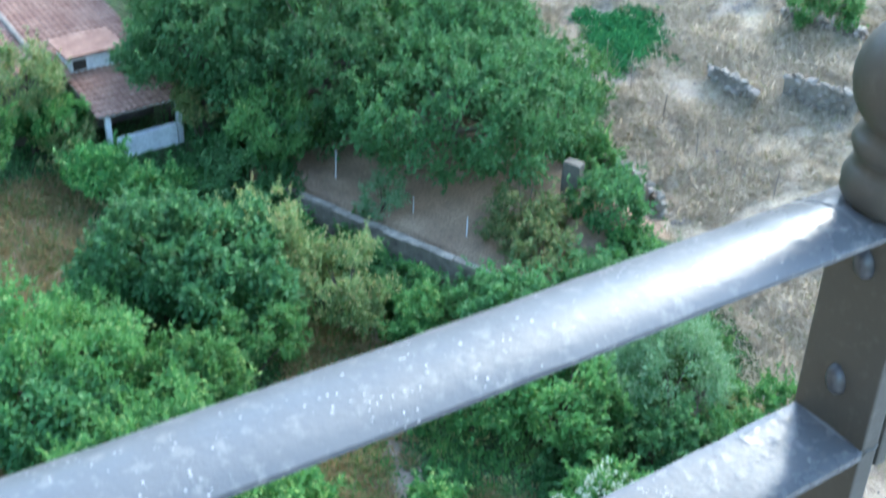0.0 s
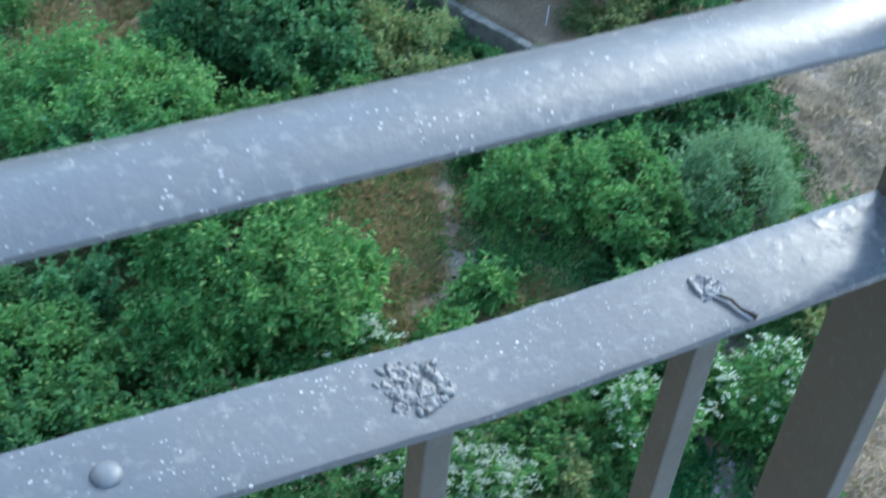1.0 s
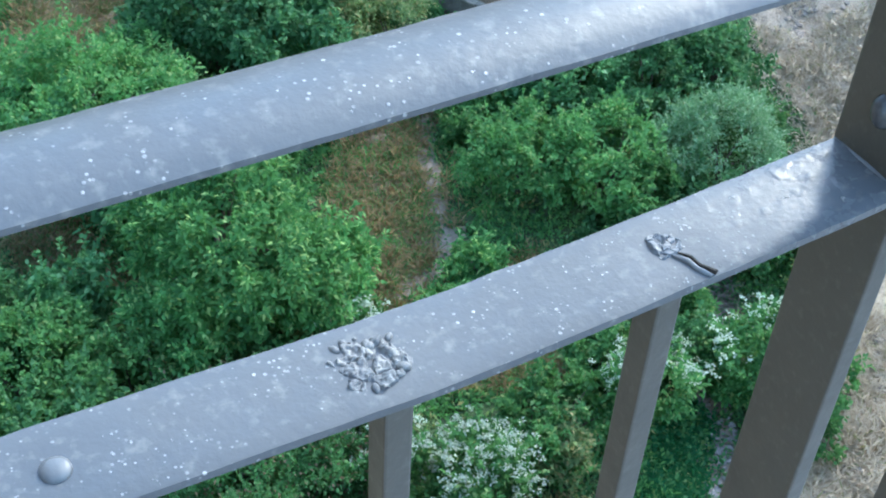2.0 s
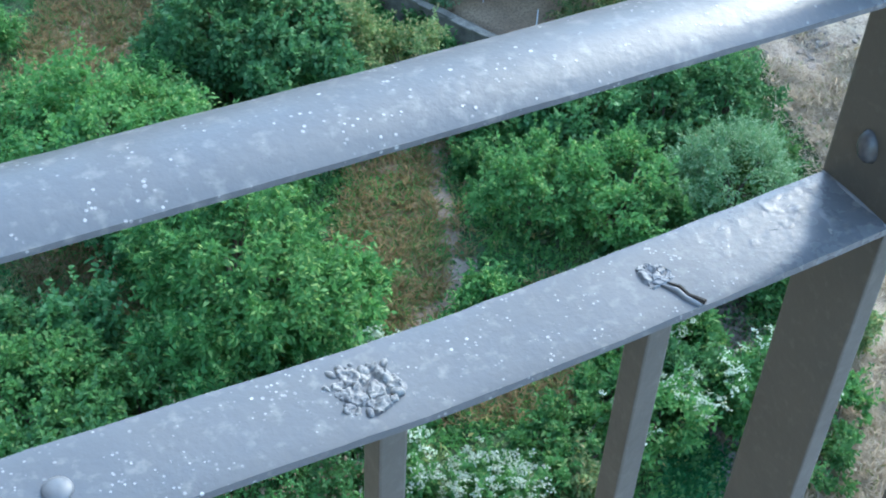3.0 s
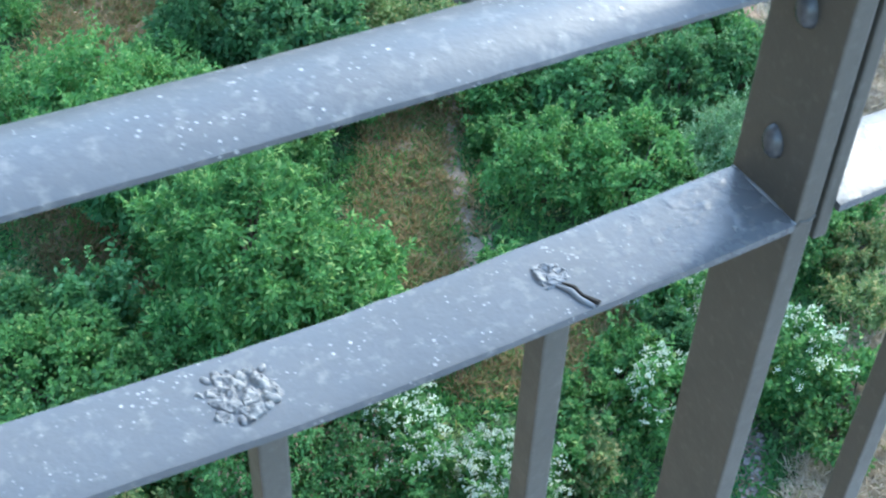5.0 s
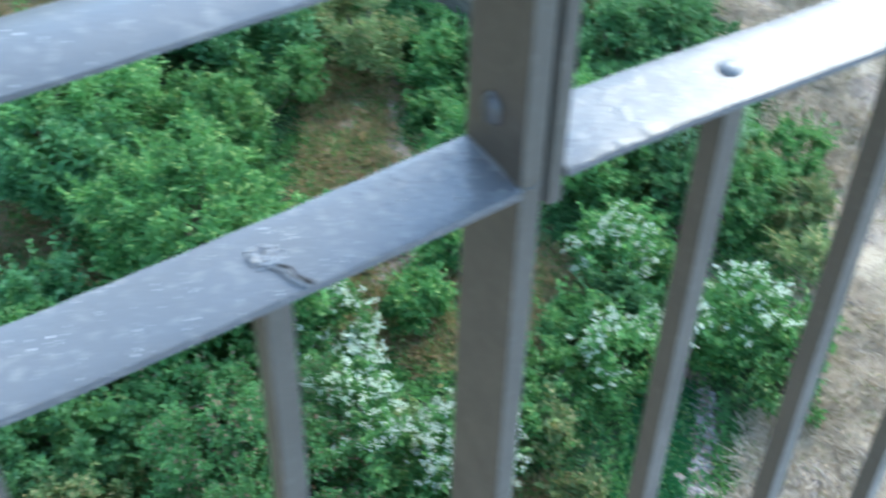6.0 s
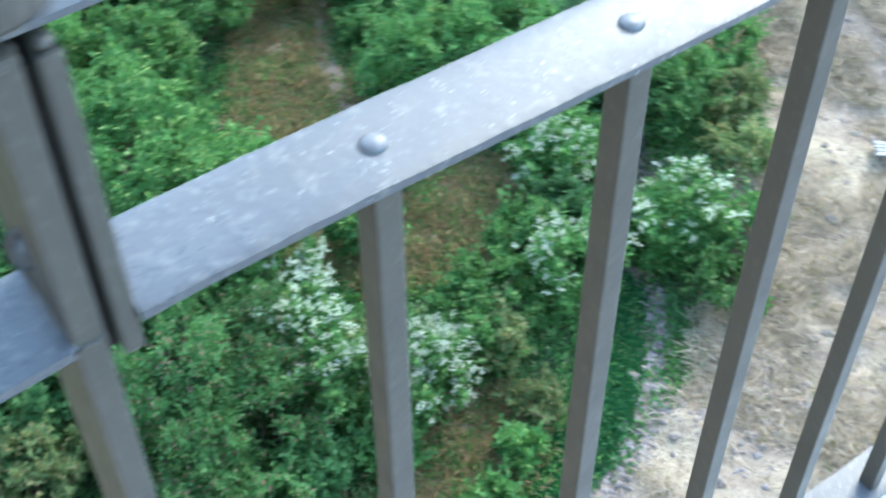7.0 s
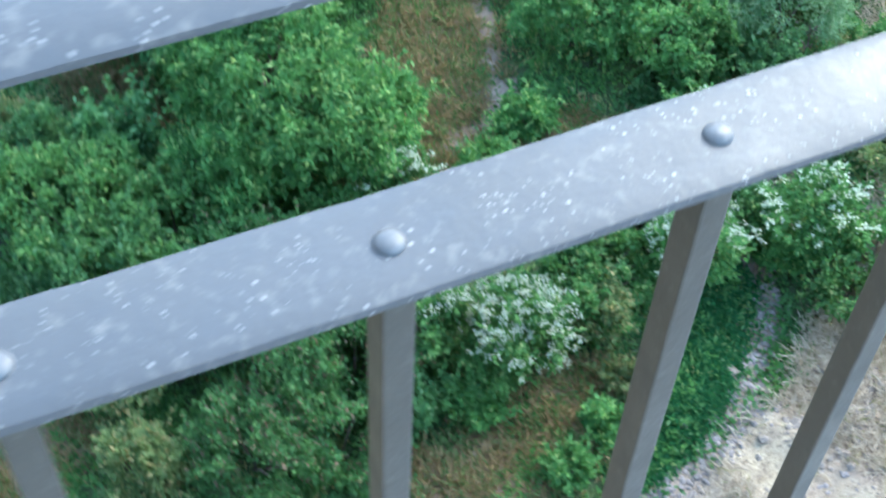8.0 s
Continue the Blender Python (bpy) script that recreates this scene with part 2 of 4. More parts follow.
def stone_mesh(name, material, seed, jag=0.22, subdivisions=2):
    rng = random.Random(seed)
    bm = bmesh.new()
    bmesh.ops.create_icosphere(bm, subdivisions=subdivisions, radius=1.0)
    shift = Vector((rng.uniform(0, 50), rng.uniform(0, 50), rng.uniform(0, 50)))
    for v in bm.verts:
        v.co *= 1 + jag * noise.noise(v.co * 1.3 + shift) * 2
        v.co = Vector([math.copysign(abs(c) ** 0.75, c) for c in v.co])
    me = bpy.data.meshes.new(name)
    bm.to_mesh(me)
    bm.free()
    return finish(me, material)


def empty(name, m, label, category, group="", kind=""):
    ob = new(name)
    ob.matrix_basis = m
    ob.empty_display_size = 0.1
    return tagged(ob, label, category, group, kind)


# ---- the ground ----
def lattice(x, y, seed):
    """Smooth value noise on the plan, 0 to 1."""
    x, y = np.asarray(x, float), np.asarray(y, float)
    ix, iy = np.floor(x), np.floor(y)
    fx, fy = x - ix, y - iy
    fx, fy = fx * fx * (3 - 2 * fx), fy * fy * (3 - 2 * fy)

    def corner(a, b):
        v = np.sin(a * 127.1 + b * 311.7 + seed * 74.7) * 43758.5453
        return v - np.floor(v)
    low = corner(ix, iy) * (1 - fx) + corner(ix + 1, iy) * fx
    high = corner(ix, iy + 1) * (1 - fx) + corner(ix + 1, iy + 1) * fx
    return low * (1 - fy) + high * fy


def soft(v):
    """A ramp with a rounded foot."""
    return np.where(v > 20, v, np.log1p(np.exp(np.clip(v, -30, 20))))


def smooth(v, a, b):
    s = np.clip((v - a) / (b - a), 0, 1)
    return s * s * (3 - 2 * s)


def off_line(x, y, line):
    """Distance on the plan to a chain of points."""
    best = np.full(np.shape(x), 1e9)
    for (ax, ay), (bx, by) in zip(line, line[1:]):
        s = np.clip(((x - ax) * (bx - ax) + (y - ay) * (by - ay)) / ((bx - ax) ** 2 + (by - ay) ** 2), 0, 1)
        best = np.minimum(best, np.hypot(x - ax - s * (bx - ax), y - ay - s * (by - ay)))
    return best


STREAM = [(23.5, 21.0), (19.6, 18.0), (18.6, 16.4), (16.4, 14.2), (15.7, 12.5), (14.5, 11.3), (13.0, 10.5), (11.3, 9.9), (7.0, 8.2), (-8.0, 6.5), (-40.0, 2.0)]
TRACK = [(16.2, 28.2), (15.1, 26.2), (13.8, 23.3), (13.2, 21.2), (11.3, 20.4)]
CRESS = [(15.6, 13.9), (14.4, 12.7), (13.4, 11.8), (12.0, 11.0), (11.0, 10.8)]
WALL_A, WALL_B = (16.3, 35.3), (19.95, 26.4)


def beyond_wall(x, y):
    """Metres on the upper side of the garden's retaining wall."""
    dx, dy = WALL_B[0] - WALL_A[0], WALL_B[1] - WALL_A[1]
    n = math.hypot(dx, dy)
    return ((y - WALL_A[1]) * dx - (x - WALL_A[0]) * dy) / n


def height(x, y):
    x, y = np.asarray(x, float), np.asarray(y, float)
    z = -23 + 0.24 * soft((x - 24) * 0.9 + (y - 22) * 0.3)
    z = z + 0.16 * soft((y - 52) * 0.7) * 1.2 + 0.1 * soft((8 - x) * 0.6 + (y - 30) * 0.2)
    r = np.hypot(x - 15, y - 25)
    z = z + np.minimum(0.28 * soft((r - 75) / 6) * 6, 55) * (0.7 + 0.6 * lattice(x / 60, y / 60, 5))
    up = smooth(beyond_wall(x, y), 0.15, 0.45) * smooth(y, 25.6, 26.6) * (1 - smooth(y, 36.6, 38.2)) * (1 - smooth(x, 24, 27))
    z = z + 1.3 * up
    z = z - 0.32 * np.exp(-(off_line(x, y, STREAM) / 0.9) ** 2)
    near = np.exp(-(r / 60) ** 2)
    rough = 0.12 + 0.20 * dry_share(x, y)
    return z + near * (0.35 * lattice(x / 3.1, y / 3.1, 1) + rough * (lattice(x / 0.8, y / 0.8, 2) - 0.5) - 0.14)


SHORE_Y = (0, 5, 8.2, 9.9, 10.5, 11.3, 12.5, 14.2, 16.4, 18, 21, 24, 28, 33, 40, 60)
SHORE_X = (-20, 2, 7.6, 11.9, 13.6, 15.2, 17.6, 19.6, 22.2, 23.5, 24.6, 25.4, 26.5, 28.6, 30.2, 32)


def dry_share(x, y):
    """How far a place lies on the dry slope across the stream, 0 to 1."""
    return smooth(x - np.interp(y, SHORE_Y, SHORE_X) + 1.2 * (lattice(x / 1.7, y / 1.7, 7) - 0.5), -0.3, 1.0)


def weed_share(x, y):
    """The withered strip beside the trodden track, and the clearings."""
    strip = 1 - smooth(off_line(x - 1.1 * (lattice(x / 1.5, y / 1.5, 3) - 0.5), y, [(14.4, 27.6), (13.2, 25.0), (12.0, 22.6), (11.0, 20.6)]), 1.1, 2.1)
    low = 1 - smooth(off_line(x, y, [(11.8, 18.8), (13.3, 17.6), (14.6, 18.6)]), 1.0, 2.2)
    near = 1 - smooth(off_line(x, y, [(7.2, 11.4), (9.2, 11.9), (10.8, 12.4)]), 0.9, 1.7)
    hollow = 1 - smooth(off_line(x, y, [(3.3, 28.4), (3.8, 26.6), (4.3, 24.0)]), 0.6, 1.4)
    corner = 1 - smooth(off_line(x, y, [(-1.2, 14.8), (0.2, 15.6)]), 0.5, 1.3)
    bank = 1 - smooth(off_line(x, y, [(6.2, 33.6), (7.8, 36.2), (9.4, 39.6)]), 1.1, 2.3)
    return np.maximum.reduce([strip, low, 0.8 * near, 0.8 * corner, 0.9 * hollow, bank])


def garden_share(x, y):
    d = beyond_wall(x, y)
    return smooth(d, 0.1, 0.4) * (1 - smooth(d, 6, 8)) * smooth(y, 25.8, 26.8) * (1 - smooth(y, 36, 38))


def bare_share(x, y):
    track = 1 - smooth(off_line(x, y, TRACK) + 0.25 * (lattice(x / 0.4, y / 0.4, 71) - 0.5), 0.10, 0.34)
    track = np.maximum(track, 1 - smooth(np.hypot(x - 13.3, (y - 21.5) * 0.8) + 0.5 * (lattice(x / 0.5, y / 0.5, 72) - 0.5), 0.35, 0.9))
    bed = 1 - smooth(off_line(x, y, STREAM), 0.25, 0.6)
    upper = 1 - smooth(off_line(x, y, [(31.4, 39.5), (30.9, 36.4), (30.8, 34.4)]), 0.14, 0.40)
    upper = np.maximum(upper, 0.9 * (1 - smooth(off_line(x, y, [(30.8, 34.4), (30.3, 31.5), (29.8, 29.0), (30.1, 27.2)]), 0.08, 0.25)))
    lower = 0.9 * (1 - smooth(off_line(x, y, [(27.2, 19.5), (27.1, 16.2), (26.0, 14.0), (23.8, 11.7), (20.5, 9.6)]), 0.25, 0.8))
    scree = 0.45 * (1 - smooth(off_line(x, y, [(15.4, 9.0), (17.6, 9.4)]), 0.6, 1.8))
    return np.maximum.reduce([track, bed, upper, lower, scree])


def clover_share(x, y):
    return 1 - smooth(np.hypot(x - 32.4, (y - 36.6) * 0.75) + 0.8 * lattice(x, y, 9), 1.6, 2.3)


def green_share(x, y):
    dry = np.maximum.reduce([dry_share(x, y), weed_share(x, y), garden_share(x, y)])
    patch = clover_share(x, y)
    return np.maximum(1 - dry, patch)


def spread(near, far, fine, reach):
    """Places along one axis: even where the view falls, then wider and wider."""
    inner = np.arange(near, far, fine)
    steps = fine * 1.16 ** np.arange(1, 62)
    run = np.cumsum(steps)
    run = run[run < reach]
    return np.concatenate([(near - run)[::-1], inner, inner[-1] + run])


def ground_sheet():
    xs, ys = spread(-4.0, 44.0, 0.24, 1800), spread(4.0, 60.0, 0.26, 1800)
    gx, gy = np.meshgrid(xs, ys)
    gz = height(gx, gy)
    nx, ny = len(xs), len(ys)
    me = bpy.data.meshes.new("ground")
    me.vertices.add(nx * ny)
    me.vertices.foreach_set("co", np.stack([gx, gy, gz], -1).astype(np.float32).ravel())
    i, j = np.meshgrid(np.arange(nx - 1), np.arange(ny - 1))
    a = (j * nx + i).ravel()
    faces = np.stack([a, a + 1, a + nx + 1, a + nx], -1).astype(np.int32)
    me.loops.add(faces.size)
    me.loops.foreach_set("vertex_index", faces.ravel())
    me.polygons.add(len(faces))
    me.polygons.foreach_set("loop_start", np.arange(0, faces.size, 4, dtype=np.int32))
    me.update(calc_edges=True)
    finish(me, GROUND, True)
    zone = me.color_attributes.new("zone", "FLOAT_COLOR", "POINT")
    dry = np.maximum(dry_share(gx, gy), 0.42 * weed_share(gx, gy))
    data = np.stack([dry, green_share(gx, gy), bare_share(gx, gy), np.ones_like(dry)], -1)
    zone.data.foreach_set("color", data.astype(np.float32).ravel())
    return tagged(new("ground", me), "uneven valley floor of dry grass, earth and undergrowth", "ground", kind="structure")


ground_sheet()


# ---- the terrace that the railing stands on ----
def terrace():
    kerb = part("trim_kerb", box(bmesh.new(), -2.4, 5.0, -0.17, 0.03, 0.0, 0.2, 0.012), CONCRETE)
    tagged(kerb, "pale stone kerb along the terrace edge under the railing", "kerb", kind="structure")
    deck = part("floor_terrace", box(bmesh.new(), -2.4, 5.0, -3.2, 0.02, -0.25, 0.0, 0.01), PAVING)
    tagged(deck, "worn grey stone terrace floor behind the railing", "floor", kind="structure")
    below = part("wall_terrace", box(bmesh.new(), -2.4, 5.0, -3.2, -0.06, -24.0, -0.25), MASONRY)
    tagged(below, "tall grey masonry wall carrying the terrace", "wall", kind="structure")
    # Added out of view: blocks sky from -x so the bars' left faces darken.
    side = part("wall_house", box(bmesh.new(), -2.8, -2.4, -3.3, 6.0, -24.0, 9.0), PLASTER)
    tagged(side, "unseen plain plaster wall added to keep sky light off the railing", "wall", kind="structure")


terrace()


# ---- the iron railing ----
MID, TOP, LOW = 0.93, 1.05, 0.26
STEP = 0.1205
# the middle rails are bent: height of their upper face, in mm, along x
BENT_X = (-1.6, 0.0, 0.05, 0.10, 0.15, 0.19, 0.24, 0.30, 0.36, 0.395, 0.42, 0.50, 0.56, 0.65, 0.80, 2.6)
BENT_Z = (930, 931, 930, 927, 924, 922, 924, 927, 930, 932, 935, 934.5, 932, 930, 929.5, 930)


def mid_top(x):
    """Height of the middle rail's upper face at x, with its kinks rounded."""
    return sum(float(np.interp(x + d, BENT_X, BENT_Z)) for d in (-0.02, -0.01, 0.0, 0.01, 0.02)) / 5000


def flat_rail(x0, x1, y0, y1, top, thick, dome, bend, seed, line=None):
    """A flat iron bar with rolled edges, a slight crown and the waviness of old work."""
    n, m = max(8, int((x1 - x0) / 0.012)), 10
    bm = bmesh.new()
    rows_up = []
    for i in range(n + 1):
        x = x0 + (x1 - x0) * i / n
        sway = bend * (lattice(x * 6, 0.0, seed) - 0.5)
        lift = bend * (lattice(x * 5, 3.0, seed) - 0.5) + (line(x) - top if line else 0.0)
        ring = []
        for k in range(m + 1):
            s = max(-1.0, min(1.0, (2 * k / m - 1) * 1.0))
            edge = 0.0007 * max(0.0, (abs(s) - 0.9) / 0.1) ** 2
            rub = 0.0007 * (lattice(x * 130, s, seed) - 0.5) if abs(s) > 0.99 else 0.0
            ring.append(bm.verts.new((x, (y0 + y1) / 2 + s * (y1 - y0) / 2 + sway + rub, top + dome * (1 - s * s) - dome + lift - edge)))
        ring.append(bm.verts.new((x, y1 + sway, top - dome - thick + lift)))
        ring.append(bm.verts.new((x, y0 + sway, top - dome - thick + lift)))
        rows_up.append(ring)
    for a, b in zip(rows_up, rows_up[1:]):
        for k in range(len(a)):
            q = (k + 1) % len(a)
            bm.faces.new((a[k], b[k], b[q], a[q]))
    bm.faces.new(rows_up[0])
    bm.faces.new(reversed(rows_up[-1]))
    bmesh.ops.recalc_face_normals(bm, faces=bm.faces)
    return bm


def rivet(r=0.0050, h=0.0023):
    bm = bmesh.new()
    turned(bm, [(r * 1.12, -0.001), (r * 1.05, 0.0006), (r * 0.92, h * 0.55), (r * 0.6, h * 0.9), (r * 0.2, h)], 16)
    me = bpy.data.meshes.new("rivet")
    bm.to_mesh(me)
    bm.free()
    return finish(me, RIVET_PAINT, True)


RIVET = rivet()
BOLT = rivet(0.0055, 0.0058)
BOLT.materials[0] = BOLT_PAINT
BALUSTER = bpy.data.meshes.new("baluster")
bar = box(bmesh.new(), -0.006, 0.006, -0.008, 0.006, -0.002, 0.665, 0.0012)
bar.to_mesh(BALUSTER)
bar.free()
finish(BALUSTER, POST_PAINT)


def panel(x0, x1, places, label):
    """A length of railing: three rails, square bars riveted between them."""
    thing = empty("iron_railing", pose(x0, 0, 0.2), label, "railing", "iron railing along the terrace")
    home = thing.matrix_basis.inverted()

    def held(ob, parent=thing):
        ob.parent = parent
        ob.matrix_basis = home @ ob.matrix_basis if parent is thing else ob.matrix_basis
        return ob
    rails = {}
    for name, y0, y1, top, thick, dome, bend, seed in (("middle_rail", -0.0195, 0.0225, MID, 0.0045, 0.0, 0.0012, 3), ("bottom_rail", -0.0165, 0.0235, LOW, 0.008, 0.0, 0.0016, 4)):
        rails[name] = held(part(name, flat_rail(x0, x1, y0, y1, top, thick, dome, bend, seed + x0, mid_top if name == "middle_rail" else None), RAIL_PAINT, None, "", True))
        edges = rails[name].data
        edges.set_sharp_from_angle(angle=radians(28))
    for x in places:
        b = held(new("baluster", BALUSTER))
        b.matrix_basis = home @ pose(x, 0, LOW) @ Matrix.Diagonal((1, 1, (mid_top(x) - LOW - 0.003) / 0.665, 1))
        if x not in (0.170, 0.291):
            r = new("rivet", RIVET)
            r.parent = rails["middle_rail"]
            r.matrix_basis = pose(x, 0.001, mid_top(x) + 0.0004, 0, 0, 40 * x)
        r = new("rivet", RIVET)
        r.parent = rails["bottom_rail"]
        r.matrix_basis = pose(x, 0.002, LOW - 0.0085, 180, 0, 0)
    return thing, rails, held


left, left_rails, left_held = panel(-1.6, 0.3937, [0.170 - STEP * k for k in range(1, 13)] + [0.170, 0.291], "grey-painted iron railing panel, speckled, with square bars and riveted rails")
right, right_rails, right_held = panel(0.4168, 2.6, [0.5175 + STEP * k for k in range(0, 16)], "grey-painted iron railing panel bolted beside the ball-topped post")


def hand_rail(x0, x1, held):
    rail = held(part("handrail", flat_rail(x0, x1, -0.0135, 0.0255, TOP + 0.002, 0.003, 0.0045, 0.001, 8), RAIL_PAINT, None, "domed handrail", True))
    rail.data.set_sharp_from_angle(angle=radians(28))


hand_rail(-1.6, 0.3995, left_held)
hand_rail(0.4, 2.6, right_held)


def post():
    """The post between the panels: a tall bar, a short joining bar, bolts, and a ball on top."""
    thing = empty("railing_post", pose(0.4, 0, 0.2), "dark grey iron railing post with bolts and ball finial", "post")
    tall = part("upright", box(bmesh.new(), -0.006, 0.0047, -0.0185, 0.0235, 0.0, 0.843, 0.0012), POST_PAINT, thing)
    part("joining_bar", box(bmesh.new(), 0.009, 0.0165, -0.017, 0.0225, 0.715, 0.838, 0.0015), POST_PAINT, thing)
    # Near-black block paints the shade in the open gap between the bars.
    part("spacer", box(bmesh.new(), 0.0047, 0.009, -0.010, 0.019, 0.715, 0.832), GAP_DARK, thing, "dark block standing in for the shade between the bars")
    for z in (0.759, 0.821):
        b = new("bolt", BOLT)
        b.parent = tall
        b.matrix_basis = pose(-0.006, 0.003, z, 0, -90, 0) @ pose(0, 0, 0, 0, 0, 20) @ Matrix.Diagonal((1.3, 0.85, 0.9, 1))
    seam = bmesh.new()
    tube(seam, [(-0.0062, -0.0185, 0.731), (-0.0064, 0.002, 0.7315), (-0.0062, 0.0225, 0.731)], (0.0013, 0.0016, 0.0013), 7)
    part("weld_seam", seam, RIVET_PAINT, thing, "", True)
    front = bmesh.new()
    tube(front, [(-0.0058, -0.0184, 0.7290), (-0.003, -0.0185, 0.7315), (0.001, -0.0185, 0.7300), (0.0045, -0.0184, 0.7325)], (0.0006, 0.0010, 0.0009, 0.0006), 7)
    part("weld_seam", front, POST_PAINT, thing, "", True)
    caps = bmesh.new()
    for x, y, r in ((-0.001, -0.015, 0.0034), (0.003, -0.012, 0.0026), (0.0125, -0.013, 0.0030), (0.0135, -0.005, 0.0024)):
        bmesh.ops.create_icosphere(caps, subdivisions=2, radius=r, matrix=Matrix.Translation((x, y, 0.8405)) @ Matrix.Diagonal((1.1, 1.3, 0.7, 1)))
    part("weld_lump", caps, POST_PAINT, thing, "", True)
    ball = [(0.0215, 0.852), (0.0235, 0.855), (0.0238, 0.862), (0.0215, 0.867), (0.0185, 0.870), (0.0215, 0.873), (0.0230, 0.877), (0.0215, 0.881), (0.017, 0.884)]
    for k in range(1, 13):
        a = -0.95 + k * 0.21
        ball.append((0.0275 * math.cos(a), 0.9055 + 0.0275 * math.sin(a)))
    part("ball_finial", turned(bmesh.new(), ball, 36), POST_PAINT, thing, "dark painted iron ball on turned collars", True)
    return thing


post()


def blister(x, y, z, rx, ry, tall, seed, label, material=None, plates=0.0, drops=0):
    """A crust of flaking paint and old weld on the rail: curled plates, lumps, and drops around."""
    n = 64 if plates else 40
    bm = bmesh.new()
    rng = random.Random(seed)
    shift = Vector((seed * 3.1, seed * 1.7, 0))
    grid = []
    for i in range(n + 1):
        row = []
        for j in range(n + 1):
            u, v = 2 * i / n - 1, 2 * j / n - 1
            p = Vector((u * rx, v * ry, 0))
            edge = 1 - math.hypot(u, v) - 0.45 * noise.noise(p * 150 + shift)
            lump = 0.35 + 1.2 * noise.noise(p * 300 + shift) + 0.9 * abs(noise.noise(p * 800 + shift))
            if plates:
                far, _ = noise.voronoi(p * plates + shift)
                lump = 0.2 + 0.45 * smooth(far[1] - far[0], 0.02, 0.12) + 0.55 * noise.noise(p * 260 + shift) + 0.25 * noise.noise(p * 700 + shift)
            row.append(bm.verts.new(p + Vector((0.0010 * noise.noise(p * 500), 0.0010 * noise.noise(p * 500 + shift), tall * max(0.0, lump) * smooth(edge, 0.02, 0.22) - 0.0002))))
        grid.append(row)
    for a, b in zip(grid, grid[1:]):
        for j in range(n):
            bm.faces.new((a[j], b[j], b[j + 1], a[j + 1]))
    for k in range(drops):
        a, far, r = rng.gauss(0.6, 1.5), rng.uniform(0.45, 1.1), rng.uniform(0.03, 0.13) * rx
        spot = Vector((math.cos(a) * rx * far, math.sin(a) * ry * far, r * 0.35))
        bmesh.ops.create_uvsphere(bm, u_segments=10, v_segments=7, radius=r, matrix=Matrix.Translation(spot) @ pose(0, 0, 0, 0, 0, 57 * a) @ Matrix.Diagonal((rng.uniform(0.9, 1.8), 1, 0.9, 1)))
    ob = part("paint_blister", bm, material or BLISTER, None, "", True)
    ob.matrix_basis = pose(x, y, z)
    return tagged(ob, label, "paint blister")


blister(0.162, 0.001, mid_top(0.162), 0.0155, 0.0128, 0.0030, 4, "rough grey crust of flaking paint on the rail", None, 110, 24)
blister(0.292, 0.003, mid_top(0.292), 0.0078, 0.0072, 0.0022, 9, "small grey blob of weld on the rail", RIVET_PAINT, 170, 8)


def crack():
    thing = empty("rail_crack", pose(0.294, 0, mid_top(0.294)), "crooked dark crack with a raised lip in the rail paint", "crack")
    bm = bmesh.new()
    tube(bm, [(-0.0005, -0.002, 0.0004), (0.003, -0.007, 0.0006), (0.0035, -0.012, 0.0004), (0.007, -0.0185, 0.0005)], (0.0004, 0.0009, 0.0008, 0.0013))
    # A dark tube laid on the rail draws the crack's opening.
    part("gap", bm, GAP_DARK, thing)
    bm = bmesh.new()
    tube(bm, [(-0.003, -0.003, 0.0004), (0.0005, -0.0085, 0.0008), (0.0012, -0.0135, 0.0007), (0.0045, -0.019, 0.0004)], (0.0007, 0.0013, 0.0013, 0.0008))
    part("lip", bm, RIVET_PAINT, thing, "", True)


crack()
blister(0.352, 0.004, mid_top(0.352), 0.0030, 0.0026, 0.0006, 12, "small drip of old paint on the rail", RUBBED_PAINT)
blister(0.372, -0.010, mid_top(0.372), 0.0026, 0.0028, 0.0006, 13, "small drip of old paint on the rail", RUBBED_PAINT)
blister(0.366, 0.012, mid_top(0.366), 0.0024, 0.0022, 0.0005, 15, "small drip of old paint on the rail", RUBBED_PAINT)
blister(0.455, 0.002, mid_top(0.455), 0.0030, 0.0026, 0.0005, 17, "small drip of old paint on the rail", RUBBED_PAINT)
blister(0.438, -0.011, mid_top(0.438), 0.0034, 0.0024, 0.0005, 19, "small drip of old paint on the rail", RUBBED_PAINT)


def rail_joint():
    """The ridge where the two lengths of handrail are welded."""
    bm = bmesh.new()
    line = [(0.372 + 0.002 * math.sin(k), -0.0125 + 0.0075 * k, TOP + 0.0016 - 0.0045 * ((k - 2.5) / 2.5) ** 2) for k in range(6)]
    tube(bm, line, (0.0006, 0.0011, 0.0013, 0.0012, 0.0011, 0.0006), 7)
    ob = part("weld_ridge", bm, RAIL_PAINT, None, "", True)
    tagged(ob, "thin painted weld ridge across the handrail", "weld ridge")


rail_joint()


# ---- plants ----
def unit(v):
    return v / np.maximum(np.linalg.norm(v, axis=-1, keepdims=True), 1e-9)


def leaves(rng, base, way, face, length, width):
    """Folded leaf blades: base points, directions, and the way that their upper sides face."""
    n = len(base)
    way = unit(way)
    side = unit(np.cross(way, face))
    up = unit(np.cross(side, way))
    l = (length * rng.uniform(0.6, 1.35, n))[:, None]
    w = (width * rng.uniform(0.65, 1.3, n))[:, None]
    middle = base + way * l * 0.48 + up * w * 0.22
    return np.stack([base, middle - side * w / 2, base + way * l - up * l * 0.12, middle + side * w / 2], 1)


